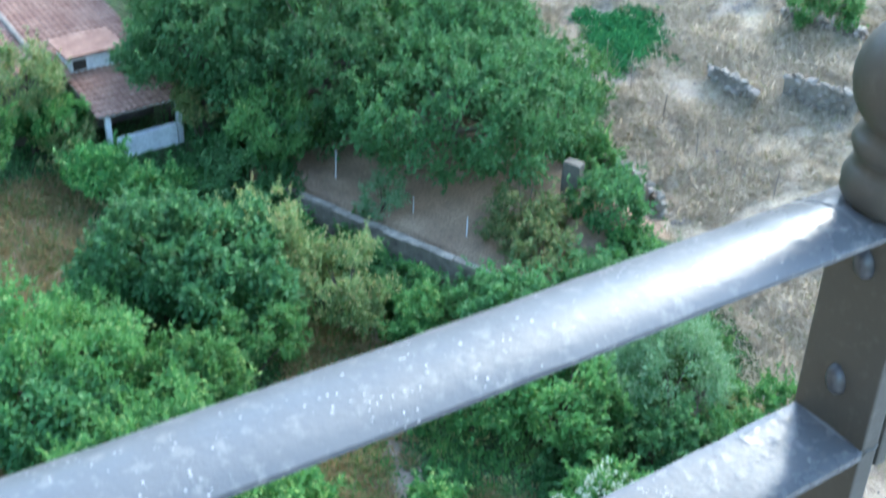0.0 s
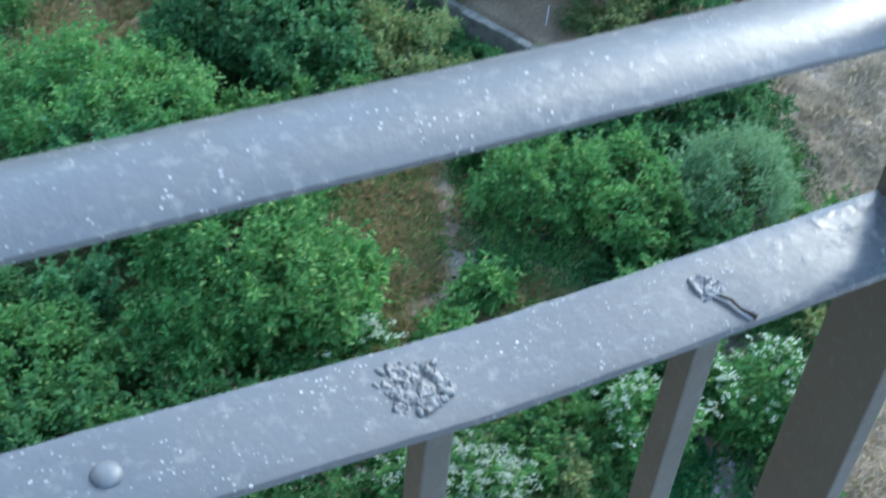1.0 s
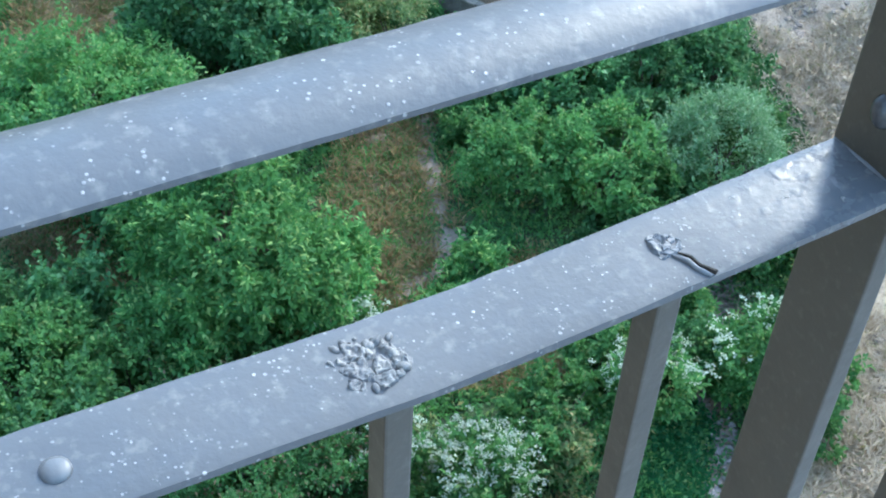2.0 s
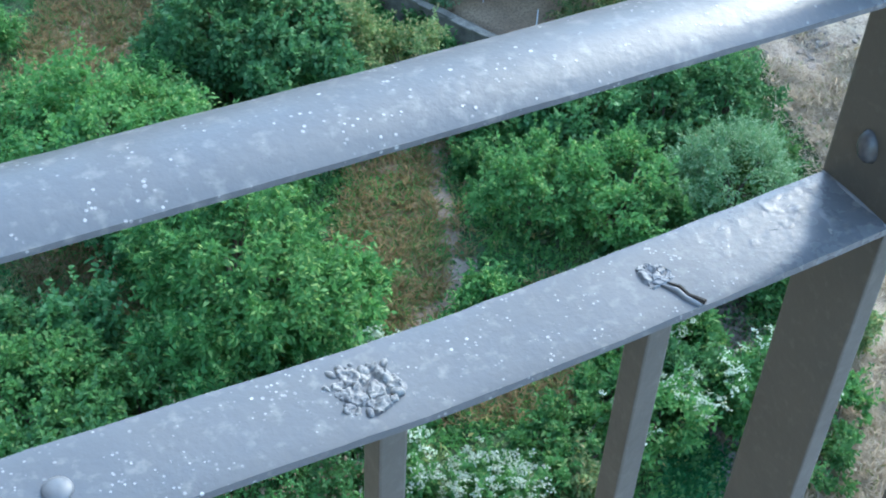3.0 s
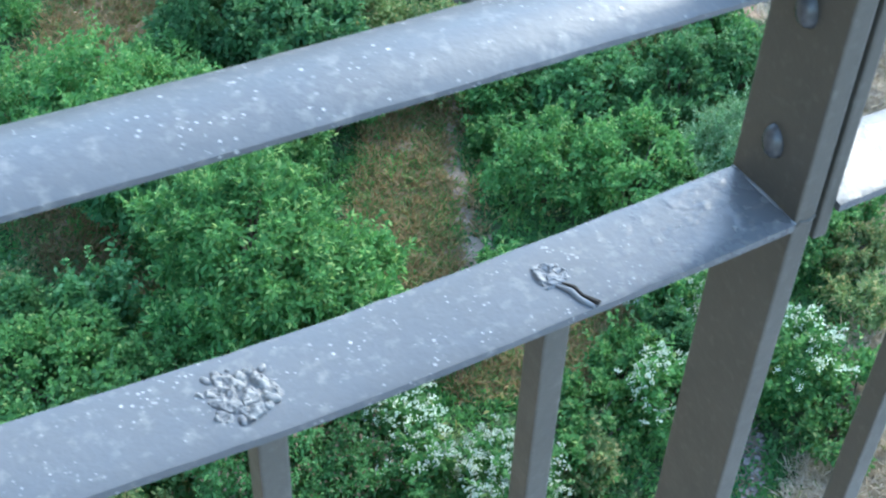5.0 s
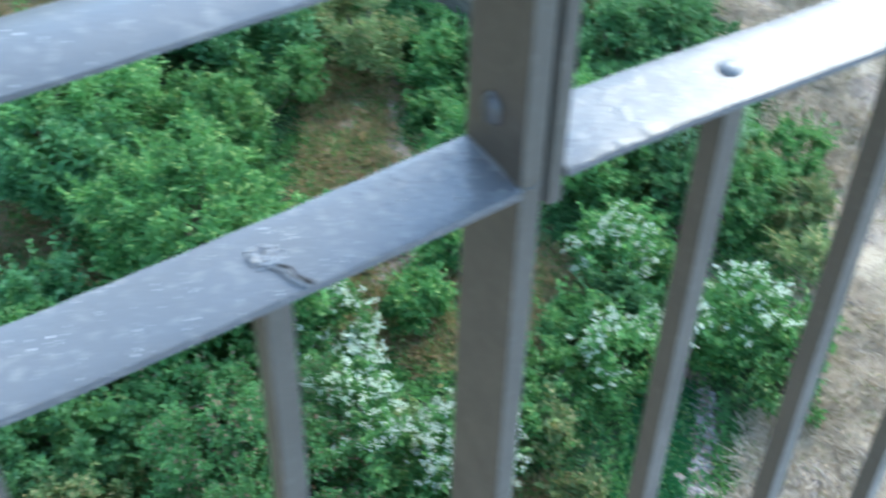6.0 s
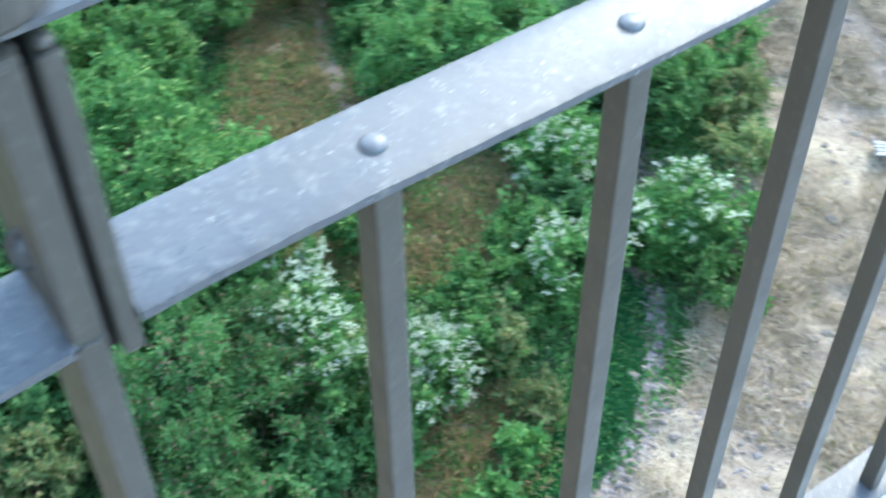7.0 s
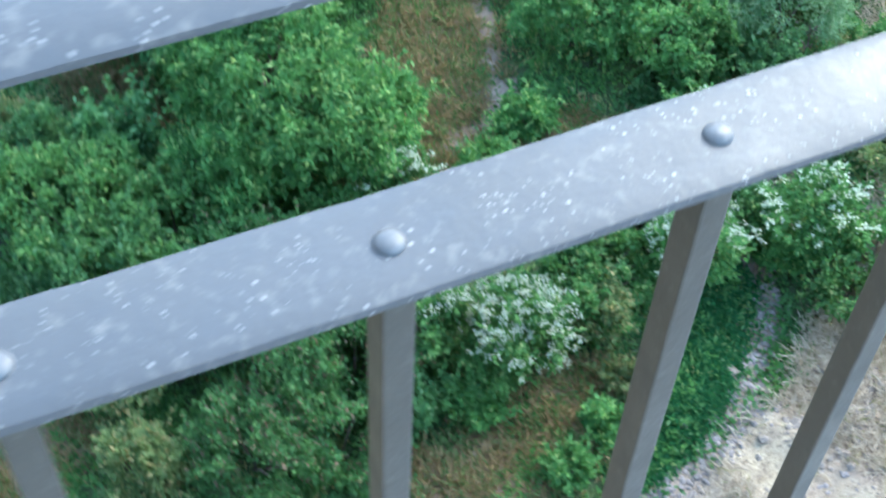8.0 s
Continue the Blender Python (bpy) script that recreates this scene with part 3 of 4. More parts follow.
def crown(rng, rx, ry, rz, clumps, each, length, width, floor=-0.75):
    """A crown of leafy clumps, lobed and with gaps, about its middle. Returns blades and clump middles."""
    d = unit(rng.normal(size=(clumps * 3, 3)))
    d = d[d[:, 2] > floor + 0.25 * rng.random(len(d))][:clumps]
    lobes = unit(rng.normal(size=(9, 3)))
    lobe = np.max(np.maximum(d @ lobes.T, 0) ** 5, axis=1)
    reach = 0.5 + 0.42 * lobe + 0.22 * rng.random(len(d))
    reach = np.where(rng.random(len(d)) < 0.2, reach * 0.7, reach)
    centre = d * reach[:, None] * np.array([rx, ry, rz])
    size = min(rx, ry, rz) ** 0.5 * rng.uniform(0.16, 0.44, len(d))
    k = np.repeat(np.arange(len(d)), each)
    out = unit(d[k] * 0.7 + np.array([0, 0, 0.45]) + rng.normal(size=(len(k), 3)) * 0.75)
    base = centre[k] + out * (size[k] * rng.uniform(0.25, 1.0, len(k)))[:, None] * np.array([1.1, 1.1, 0.8])
    way = out + rng.normal(size=base.shape) * 0.55 - np.array([0, 0, 0.15])
    face = np.array([0, 0, 1.0]) + d[k] * 0.5 + rng.normal(size=base.shape) * 0.45
    blades = leaves(rng, base, way, face, length, width)
    # young shoots that feather the outline
    s = np.repeat(np.arange(len(d)), 14)
    go = unit(d * 0.8 + np.array([0, 0, 0.75]) + rng.normal(size=d.shape) * 0.45)
    run = rng.uniform(0.25, 0.75, len(d)) * min(1.0, rx ** 0.5)
    along = np.tile(np.linspace(0.25, 1.0, 14), len(d))
    base = centre[s] + go[s] * (size[s] * 0.6 + run[s] * along)[:, None]
    way = go[s] * 0.6 + unit(rng.normal(size=base.shape))
    shoots = leaves(rng, base, way, np.array([0, 0, 1.0]) + rng.normal(size=base.shape) * 0.35, length * 0.95, width * 0.9)
    return np.concatenate([blades, shoots]), centre, d


LEAF = {"dark": (0.15, 0.10), "mid": (0.14, 0.085), "light": (0.19, 0.08), "cool": (0.19, 0.12), "bramble": (0.11, 0.062), "olive": (0.13, 0.075), "silver": (0.15, 0.042)}
SAYS = {
    "dark": "dense dark green leafy", "mid": "bushy bright green leafy", "light": "fresh yellow-green long-leaved",
    "bramble": "tangled green bramble-like", "cool": "cool green broad-leaved", "olive": "dry olive-green and yellowing", "silver": "pale silver-green feathery",
}
count = [0]


def plant(kind, x, y, r, z, flat=0.8, tree=False, blossom=0.0, dense=1.0, name=""):
    """A tree or shrub: x, y, z is the middle of the crown and r its half width."""
    count[0] += 1
    rng = np.random.default_rng(100 + count[0])
    ground = float(height(x, y))
    rz = max(r * flat, 0.3)
    z = max(z, ground + rz * 0.55)
    word = name or ("tree" if tree else ("flowering_bush" if blossom else "bush"))
    label = SAYS[kind] + (" tree with forked trunk" if tree else (" bush with clusters of white blossom" if blossom else " bush in the undergrowth"))
    thing = empty(word, pose(x, y, ground), label, "tree" if tree else "bush", "trees in the valley" if tree else ("flowering bushes by the stream" if blossom else "bushes in the valley"))
    length, width = LEAF[kind]
    q, centre, d = crown(rng, r * rng.uniform(0.94, 1.08), r * rng.uniform(0.94, 1.08), rz, int(30 * dense * r * r * (0.5 + 0.5 * flat)) + 14, 88, length, width)
    middle = np.array([0, 0, z - ground])
    ob = new("crown", quads("crown", q + middle, FOLIAGE[kind]))
    ob.parent = thing
    foot = 0.045 * r + 0.03
    lean = rng.normal(size=2) * 0.12 * r
    crotch = Vector((lean[0], lean[1], max(0.25, (z - ground) - 0.35 * rz)))
    if tree:
        bm = tube(bmesh.new(), [(0, 0, -0.15), (lean[0] * 0.4, lean[1] * 0.4, crotch.z * 0.5), crotch], (foot * 1.4, foot, foot * 0.8), 8)
        part("trunk", bm, BARK, thing, "", True)
        for c in centre[rng.permutation(len(centre))[:7]]:
            tip = Vector(c * 0.9 + middle)
            bend = (crotch + tip) / 2 + Vector((0, 0, 0.12 * r))
            part("limb", tube(bmesh.new(), [crotch, bend, tip], (foot * 0.6, foot * 0.38, foot * 0.12)), BARK, thing, "", True)
    else:
        for c in centre[rng.permutation(len(centre))[:6]]:
            tip = Vector(c * 0.9 + middle)
            start = Vector((rng.normal() * 0.1 * r, rng.normal() * 0.1 * r, -0.05))
            part("stem", tube(bmesh.new(), [start, (start + tip) / 2 + Vector((0, 0, 0.1 * r)), tip], (foot * 0.5, foot * 0.35, foot * 0.12), 5), BARK, thing, "", True)
    if blossom:
        heads = centre[(d[:, 2] > -0.05) & (rng.random(len(d)) < blossom)]
        heads = np.repeat(heads, 7, axis=0)
        heads = heads + unit(heads) * 0.32 + rng.normal(size=heads.shape) * np.array([0.19, 0.19, 0.10]) + np.array([0, 0, 0.14])
        k = np.repeat(np.arange(len(heads)), 11)
        sprays = heads[k] + rng.normal(size=(len(k), 3)) * np.array([0.042, 0.042, 0.02])
        petals = leaves(rng, sprays, rng.normal(size=sprays.shape), np.array([0, 0, 1.0]) + rng.normal(size=sprays.shape) * 0.5, 0.07, 0.055)
        ob = new("blossom", quads("blossom", petals + middle, BLOSSOM))
        ob.parent = thing
        tagged(ob, "small white blossom clusters")
    return thing


# behind the garden terrace
plant("dark", 18.8, 43.6, 3.4, -19.2, 0.85, True)
plant("dark", 19.6, 38.4, 3.4, -19.2, 0.8, True)
plant("dark", 19.5, 49.5, 3.4, -18.8, 0.9, True, dense=0.55)
plant("mid", 21.0, 47.0, 3.4, -18.6, 0.8, True, dense=0.55)
plant("dark", 22.5, 33.2, 3.6, -19.1, 0.72, True)
plant("dark", 16.5, 41.4, 2.6, -18.8, 0.85, True)
plant("olive", 15.9, 40.6, 0.9, -20.9)
plant("dark", 24.6, 36.2, 2.8, -18.8, 0.8, True)
plant("mid", 22.5, 41.5, 3.6, -18.3, 0.8, True, dense=0.55)
plant("dark", 26.5, 42.0, 3.6, -18.0, 0.8, True, dense=0.55)
plant("mid", 27.0, 33.5, 1.6, -19.6, 0.8)
# beside the low house
plant("olive", 10.5, 43.3, 1.5, -19.9, 0.9, True)
plant("light", 11.4, 42.2, 0.9, -21.2)
plant("olive", 11.2, 41.6, 1.0, -21.8)
plant("light", 10.9, 43.6, 1.2, -21.6)
plant("light", 11.7, 39.3, 1.15, -21.9, 0.8)
plant("light", 12.9, 37.3, 1.1, -22.1, 0.8)
plant("mid", 7.6, 41.2, 1.7, -20.8, 0.9)
plant("dark", 15.9, 36.3, 1.6, -21.6, 0.8)
plant("dark", 15.9, 34.9, 1.2, -22.2)
plant("dark", 15.9, 38.9, 1.0, -22.0, 0.8)
plant("olive", 15.6, 43.0, 0.8, -20.9, 1.0)
plant("mid", 17.0, 36.4, 1.4, -20.2, 0.9, True)
plant("mid", 38.6, 32.2, 1.3, -18.9, 0.6)
# the thicket below the garden wall
plant("cool", 10.7, 31.6, 2.2, -20.6, 0.8, True)
plant("cool", 12.2, 30.2, 2.1, -20.8, 0.8, True)
plant("olive", 13.8, 31.0, 1.9, -20.9, 0.75, True)
plant("olive", 15.4, 28.8, 1.5, -21.6)
plant("mid", 11.9, 27.9, 1.4, -21.4)
plant("dark", 10.2, 33.4, 1.2, -21.7)
plant("mid", 6.1, 27.6, 2.4, -20.4, 0.8, True)
plant("mid", 4.6, 29.6, 1.8, -20.9)
plant("light", 9.2, 26.2, 1.5, -21.1, 0.85, True)
plant("mid", 7.6, 30.0, 1.6, -21.4)
plant("dark", 17.2, 28.9, 1.0, -22.6, 0.7)
plant("mid", 15.6, 31.4, 1.0, -22.4, 0.7)
plant("dark", 18.3, 27.0, 1.0, -22.5, 0.7)
plant("mid", 16.8, 26.6, 1.1, -22.3)
# on the garden terrace
plant("silver", 18.7, 32.0, 0.7, -21.5, 1.0, dense=0.25)
plant("olive", 22.0, 28.5, 1.25, -20.8, 0.9, dense=0.5)
plant("olive", 21.2, 28.2, 0.8, -21.2, 0.9, dense=0.5)
plant("olive", 21.3, 26.7, 1.1, -21.3, 0.8, dense=0.7)
plant("dark", 24.4, 27.2, 1.2, -20.9)
plant("mid", 26.4, 31.0, 0.9, -20.9)
plant("mid", 24.2, 25.5, 1.1, -21.7)
# by the track and the stream
plant("mid", 16.0, 22.6, 1.45, -21.5, 0.75)
plant("mid", 17.9, 21.2, 1.5, -21.5, 0.8)
plant("mid", 18.3, 20.0, 1.0, -21.9)
plant("silver", 21.3, 20.5, 1.7, -21.4, 0.9)
plant("dark", 21.3, 24.0, 1.6, -21.6)
plant("dark", 19.0, 25.0, 1.6, -21.6)
plant("dark", 23.3, 23.6, 1.4, -21.4)
plant("mid", 23.4, 21.6, 0.9, -22.3)
plant("dark", 19.4, 22.4, 1.3, -22.0)
# the walnut and its neighbours
plant("light", 7.2, 21.3, 2.35, -19.9, 0.85, True, name="walnut_tree")
plant("light", 8.6, 20.2, 1.6, -20.6, 0.8)
plant("light", 5.9, 20.5, 1.5, -20.8, 0.8)
plant("cool", 5.5, 26.0, 1.55, -20.5, 0.85, True)
plant("cool", 3.5, 22.5, 0.95, -21.5)
plant("mid", 2.3, 20.4, 1.9, -21.4)
plant("mid", 4.0, 19.3, 1.6, -21.6)
plant("dark", 1.6, 22.6, 1.3, -21.6)
plant("dark", 8.2, 23.6, 1.2, -21.9)
# the near thicket
plant("bramble", 5.5, 16.8, 1.8, -21.4)
plant("bramble", 7.2, 16.2, 1.5, -21.7)
plant("bramble", 6.6, 14.9, 1.3, -21.9)
plant("bramble", 4.8, 15.2, 1.5, -21.9)
plant("bramble", 5.4, 13.2, 1.2, -22.3, 0.6)
plant("dark", 2.5, 18.4, 1.6, -21.6)
plant("olive", 2.1, 16.4, 1.0, -21.7)
plant("dark", 0.6, 18.0, 1.3, -21.9)
plant("bramble", 3.7, 13.6, 1.3, -21.9)
plant("olive", 1.6, 14.2, 0.9, -22.0)
plant("mid", 7.4, 18.6, 1.1, -21.9)
plant("mid", 9.1, 18.3, 0.75, -21.7, 1.0, blossom=1.0)
plant("mid", 8.5, 16.8, 0.9, -21.7, 1.0, blossom=0.9)
plant("mid", 8.2, 15.0, 0.8, -21.8, 0.9, blossom=0.4)
plant("mid", 10.0, 13.9, 1.15, -21.8, 0.8, blossom=0.9)
plant("mid", 12.7, 14.9, 0.9, -22.1)
plant("light", 10.9, 11.6, 0.4, -22.8, 0.7, name="shrub")
plant("mid", 9.6, 10.9, 0.4, -22.8, 0.7, name="shrub")
plant("olive", 11.9, 12.4, 0.45, -22.7, 0.8, name="shrub")
plant("mid", 8.6, 12.9, 0.4, -22.7, 0.7, name="shrub")
plant("olive", 12.0, 13.9, 0.7, -22.2)
plant("mid", 11.9, 15.3, 0.6, -22.4)
plant("mid", 14.7, 14.5, 0.95, -21.9, 0.9, blossom=0.8)
plant("mid", 14.4, 15.9, 0.8, -22.2)
plant("dark", 15.6, 15.7, 0.9, -22.2)
plant("mid", 17.7, 14.2, 1.05, -21.9, 0.9, blossom=0.65)
plant("mid", 16.3, 17.3, 0.75, -22.0, 0.9, blossom=0.5)
plant("mid", 17.3, 18.0, 0.9, -22.1)
plant("light", 11.6, 19.0, 0.7, -22.3, 0.8)
plant("mid", 20.6, 17.4, 0.95, -22.1)
plant("dark", 19.6, 18.6, 1.2, -22.1)
plant("mid", 21.4, 18.0, 0.9, -22.2)
plant("mid", 17.6, 12.2, 0.75, -22.4, 0.7, dense=0.7)
plant("olive", 21.0, 15.2, 0.8, -22.4, 0.7, dense=0.7)
plant("olive", 22.3, 16.9, 0.8, -22.4, 0.7, dense=0.7)
plant("mid", 19.0, 13.2, 0.75, -22.4, 0.6, dense=0.6)
plant("mid", 23.4, 18.6, 0.9, -22.3, 0.7)


# small shrubs that fill the gaps of the thicket
gaps = random.Random(12)
held_spots = []
while len(held_spots) < 60:
    sx, sy = gaps.uniform(-1.5, 22), gaps.uniform(9, 38)
    clear = max(float(math.hypot(sx - 18.7, sy - 16.5) < 1.5), float(off_line(sx, sy, CRESS) < 1.1), float(off_line(sx, sy, [(14.6, 22.2), (16.4, 21.2)]) < 1.2), float(dry_share(sx, sy)), float(weed_share(sx, sy)), float(garden_share(sx, sy)), float(bare_share(sx, sy)))
    if clear < 0.25 and all(math.hypot(sx - px, sy - py) > 1.1 for px, py in held_spots):
        held_spots.append((sx, sy))
        size = gaps.uniform(0.5, 0.95)
        plant(gaps.choice(("mid", "mid", "dark", "olive", "light")), sx, sy, size, float(height(sx, sy)) + 0.6 * size, gaps.uniform(0.7, 1.1), name="shrub")


# ---- the garden's retaining wall ----
def retaining_wall():
    (ax, ay), (bx, by) = WALL_A, WALL_B
    length = math.hypot(bx - ax, by - ay)
    turn = math.degrees(math.atan2(by - ay, bx - ax))
    thing = empty("retaining_wall", pose(ax, ay, -23.25, 0, 0, turn), "grey retaining wall with flat coping stones along the garden terrace", "wall")
    bm = bmesh.new()
    box(bm, 0, length, -0.05, 0.3, -0.5, 1.55)
    bmesh.ops.subdivide_edges(bm, edges=bm.edges, cuts=18, use_grid_fill=True)
    for v in bm.verts:
        v.co += Vector((0, 1, 0)) * 0.04 * noise.noise(v.co * 1.7) + Vector((0, 0, 0.03)) * noise.noise(v.co * 0.8)
    part("wall_body", bm, STONE, thing)
    rng = random.Random(5)
    x = 0.0
    while x < length - 0.3:
        w = rng.uniform(0.55, 0.95)
        s = part("coping_stone", box(bmesh.new(), x + 0.01, min(x + w, length), -0.08, 0.2, 1.55, 1.62 + rng.uniform(0, 0.03), 0.02), STONE, thing)
        s.matrix_basis = pose(0, 0, rng.uniform(-0.01, 0.015), rng.uniform(-1.5, 1.5), 0, 0)
        x += w
    return thing


retaining_wall()


# ---- low house under the trees ----
def tiled_slope(x0, x1, y0, y1, z0, rise, seed):
    """A roof slope of overlapping rows of curved tiles."""
    n_v, n_u = int((y1 - y0) / 0.34), int((x1 - x0) / 0.24)
    cols = n_u * 6
    bm = bmesh.new()
    grid = []
    for v in range(n_v * 2):
        step = v // 2 + (v % 2) * 0.98
        y = y0 + (y1 - y0) * step / (n_v - 0.02)
        base = z0 + rise * (y - y0) + (0.045 if v % 2 == 0 else 0.0)
        row = []
        for u in range(cols + 1):
            x = x0 + (x1 - x0) * u / cols
            wave = 0.05 * abs(math.sin(math.pi * u / 6))
            row.append(bm.verts.new((x, y, base + wave + 0.04 * noise.noise(Vector((x, y, seed)) * 0.9) + 0.014 * noise.noise(Vector((x * 4, step * 3, 7))))))
        grid.append(row)
    for a, b in zip(grid, grid[1:]):
        for u in range(cols):
            bm.faces.new((a[u], a[u + 1], b[u + 1], b[u]))
    return bm


def low_house():
    thing = empty("low_house", pose(12.75, 41.5, -22.9, 0, 0, 3), "low outbuilding with terracotta tile roof and open whitewashed porch", "house")
    w, l, eave = 2.9, 12.0, 1.95
    for b in ((-0.3, w, 2.7, 2.95, -0.3, 2.3), (-3.2, -2.95, 2.95, l, -0.3, 2.6), (-2.95, -0.3, 2.7, 2.95, -0.3, 2.6), (w - 0.25, w, 2.95, l, -0.3, 2.6), (-2.95, w - 0.25, l - 0.25, l, -0.3, 3.2)):
        part("wall", box(bmesh.new(), *b, 0.01), PLASTER, thing)
    part("low_wall", box(bmesh.new(), 0.3, 2.6, -0.1, 0.1, -0.3, 0.95, 0.02), WHITEWASH, thing, "whitewashed low porch wall")
    part("floor_slab", box(bmesh.new(), -0.35, w, -0.2, 2.7, -0.4, 0.04), STONE, thing)
    for x in (0.0, 2.75):
        part("post", box(bmesh.new(), x - 0.1, x + 0.1, -0.09, 0.09, -0.3, eave, 0.012), WHITEWASH, thing, "whitewashed square post")
    part("beam", box(bmesh.new(), -0.3, w, -0.16, -0.02, eave, eave + 0.14, 0.01), WHITEWASH, thing, "pale eaves beam")
    part("beam", box(bmesh.new(), -0.3, -0.16, -0.02, 2.7, eave, eave + 0.14, 0.01), WHITEWASH, thing, "pale eaves beam")
    for name, slope in (("porch_roof", (-0.5, w + 0.2, -0.4, 3.4, eave + 0.17, 0.16, 1)), ("roof", (-3.5, w + 0.2, 3.2, l + 0.3, eave + 0.75, 0.10, 2))):
        roof = part(name, tiled_slope(*slope), TILE, thing, "weathered terracotta tile roof")
        solid = roof.modifiers.new("thickness", "SOLIDIFY")
        solid.thickness = 0.06
    loft = part("loft", box(bmesh.new(), -0.2, 1.75, 2.5, 3.9, 2.3, 3.25, 0.02), WHITEWASH, thing, "small plastered roof loft with a dark panel standing in for the shaded opening")
    # No hole is cut: a dark panel paints the opening's shade.
    part("opening", box(bmesh.new(), -0.12, 0.38, 2.46, 2.52, 2.72, 3.1), OPENING_SHADE, loft, "dark panel standing in for the shaded opening")
    part("loft_roof", box(bmesh.new(), -0.4, 1.95, 2.35, 4.2, 3.25, 3.34, 0.02), TILE, loft, "tiled cover")
    ridge = bmesh.new()
    tube(ridge, [(-1.0, 3.3, 2.82), (-1.0, 7.0, 3.19), (-1.0, 12.2, 3.71)], (0.12, 0.12, 0.12), 8)
    part("ridge_tiles", ridge, PALE_STONE, thing, "mortared ridge", True)


low_house()


# ---- hillside: walls of field stones, fence, boulders ----
ROCKS = [stone_mesh("stone", STONE, 20 + k, 0.34, 1) for k in range(5)]
PALE_ROCKS = [stone_mesh("stone", PALE_STONE, 40 + k, 0.34, 1) for k in range(5)]


def field_wall(ax, ay, bx, by, tall, pale, label, seed):
    rng = random.Random(seed)
    length = math.hypot(bx - ax, by - ay)
    turn = math.atan2(by - ay, bx - ax)
    thing = empty("field_wall", pose(ax, ay, float(height((ax + bx) / 2, (ay + by) / 2)), 0, 0, math.degrees(turn)), label, "stone wall", "dry stone walls on the hillside")
    z, k = -0.1, 0
    while z < tall:
        x, h = rng.uniform(-0.2, 0.2), rng.uniform(0.10, 0.2)
        while x < length:
            w = rng.uniform(0.10, 0.34)
            if z > 0.2 and rng.random() < 0.3:
                x += w
                continue
            s = new("stone", rng.choice(PALE_ROCKS if pale or rng.random() < 0.12 or (z + h >= tall and rng.random() < 0.35) else ROCKS))
            s.parent = thing
            s.matrix_basis = pose(x + w / 2, rng.uniform(-0.14, 0.14), z + h / 2, rng.uniform(-28, 28), rng.uniform(-26, 26), rng.uniform(-12, 12)) @ Matrix.Diagonal((w * 0.55, 0.2, h * 0.62, 1))
            x += w
        z += h
    part("core", box(bmesh.new(), 0, length, -0.1, 0.14, -0.4, tall - 0.15), STONE, thing)
    return thing


field_wall(34.2, 29.7, 35.2, 27.1, 1.1, False, "grey dry-stone wall with pale top on the dry hillside", 1)
field_wall(32.9, 32.2, 33.0, 30.1, 0.7, False, "tumbled grey dry-stone wall in dry grass", 2)
field_wall(37.6, 33.4, 38.6, 30.2, 0.45, True, "pale dry-stone wall high on the hillside", 3)
field_wall(27.3, 31.2, 26.9, 27.6, 0.6, False, "low broken dry-stone wall at the slope's foot", 4)


def pillar():
    """A stub of masonry at the garden's upper corner."""
    bm = box(bmesh.new(), -0.2, 0.2, -0.3, 0.3, -0.3, 1.3, 0.03)
    bmesh.ops.subdivide_edges(bm, edges=bm.edges, cuts=5, use_grid_fill=True)
    for v in bm.verts:
        v.co += Vector((noise.noise(v.co * 2.3), noise.noise(v.co * 2.1 + Vector((9, 0, 0))), 0)) * 0.05
    ob = part("wall_stub", bm, PLASTER)
    ob.matrix_basis = pose(24.0, 28.9, float(height(24.0, 28.9)), 1, 2, 25)
    tagged(ob, "narrow grey stub of rough masonry at the garden corner", "wall")


pillar()


def boulder(x, y, r, pale, seed):
    rng = random.Random(seed)
    s = new("boulder", rng.choice(PALE_ROCKS if pale else ROCKS))
    s.matrix_basis = pose(x, y, float(height(x, y)) + 0.12 * r, rng.uniform(-15, 15), rng.uniform(-15, 15), rng.uniform(0, 360)) @ Matrix.Diagonal((r * rng.uniform(0.9, 1.4), r * rng.uniform(0.7, 1.1), r * rng.uniform(0.45, 0.7), 1))
    tagged(s, ("pale" if pale else "grey") + " weathered boulder lying in dry grass", "boulder", "boulders on the dry slope")


rocks = random.Random(77)
for k in range(26):
    bx, by = rocks.choice(((34.3, 35.5, 1.2), (30.7, 27.8, 1.0), (26.6, 28.7, 1.2), (28.2, 14.8, 1.2), (26.0, 18.5, 1.5), (16.5, 9.2, 1.4), (19.0, 10.2, 1.2), (25.0, 13.5, 1.5), (38.0, 33.5, 2.0), (15.5, 11.3, 0.8)))[:2]
    boulder(bx + rocks.gauss(0, 1.1), by + rocks.gauss(0, 1.1), rocks.uniform(0.06, 0.2), rocks.random() < 0.6, k)


def slatted_bench():
    """A low, weathered seat of pale slats on two blocks."""
    thing = empty("slatted_bench", pose(24.4, 13.1, float(height(24.4, 13.1)) - 0.02, 2, 1, -38), "low weathered bench of pale grey slats on the dry slope", "bench")
    for x in (-0.36, 0.36):
        part("foot_block", box(bmesh.new(), x - 0.07, x + 0.07, -0.22, 0.22, -0.12, 0.26, 0.012), STONE, thing, "rough stone foot")
    for k in range(4):
        slat = part("slat", box(bmesh.new(), -0.5, 0.5, -0.055, 0.055, 0.0, 0.045, 0.008), WEATHERED, thing)
        slat.matrix_basis = pose(0.008 * (k % 2), -0.195 + 0.13 * k, 0.262, 0, 0.4 * (k - 1), 0.5 * (1 - k))


slatted_bench()


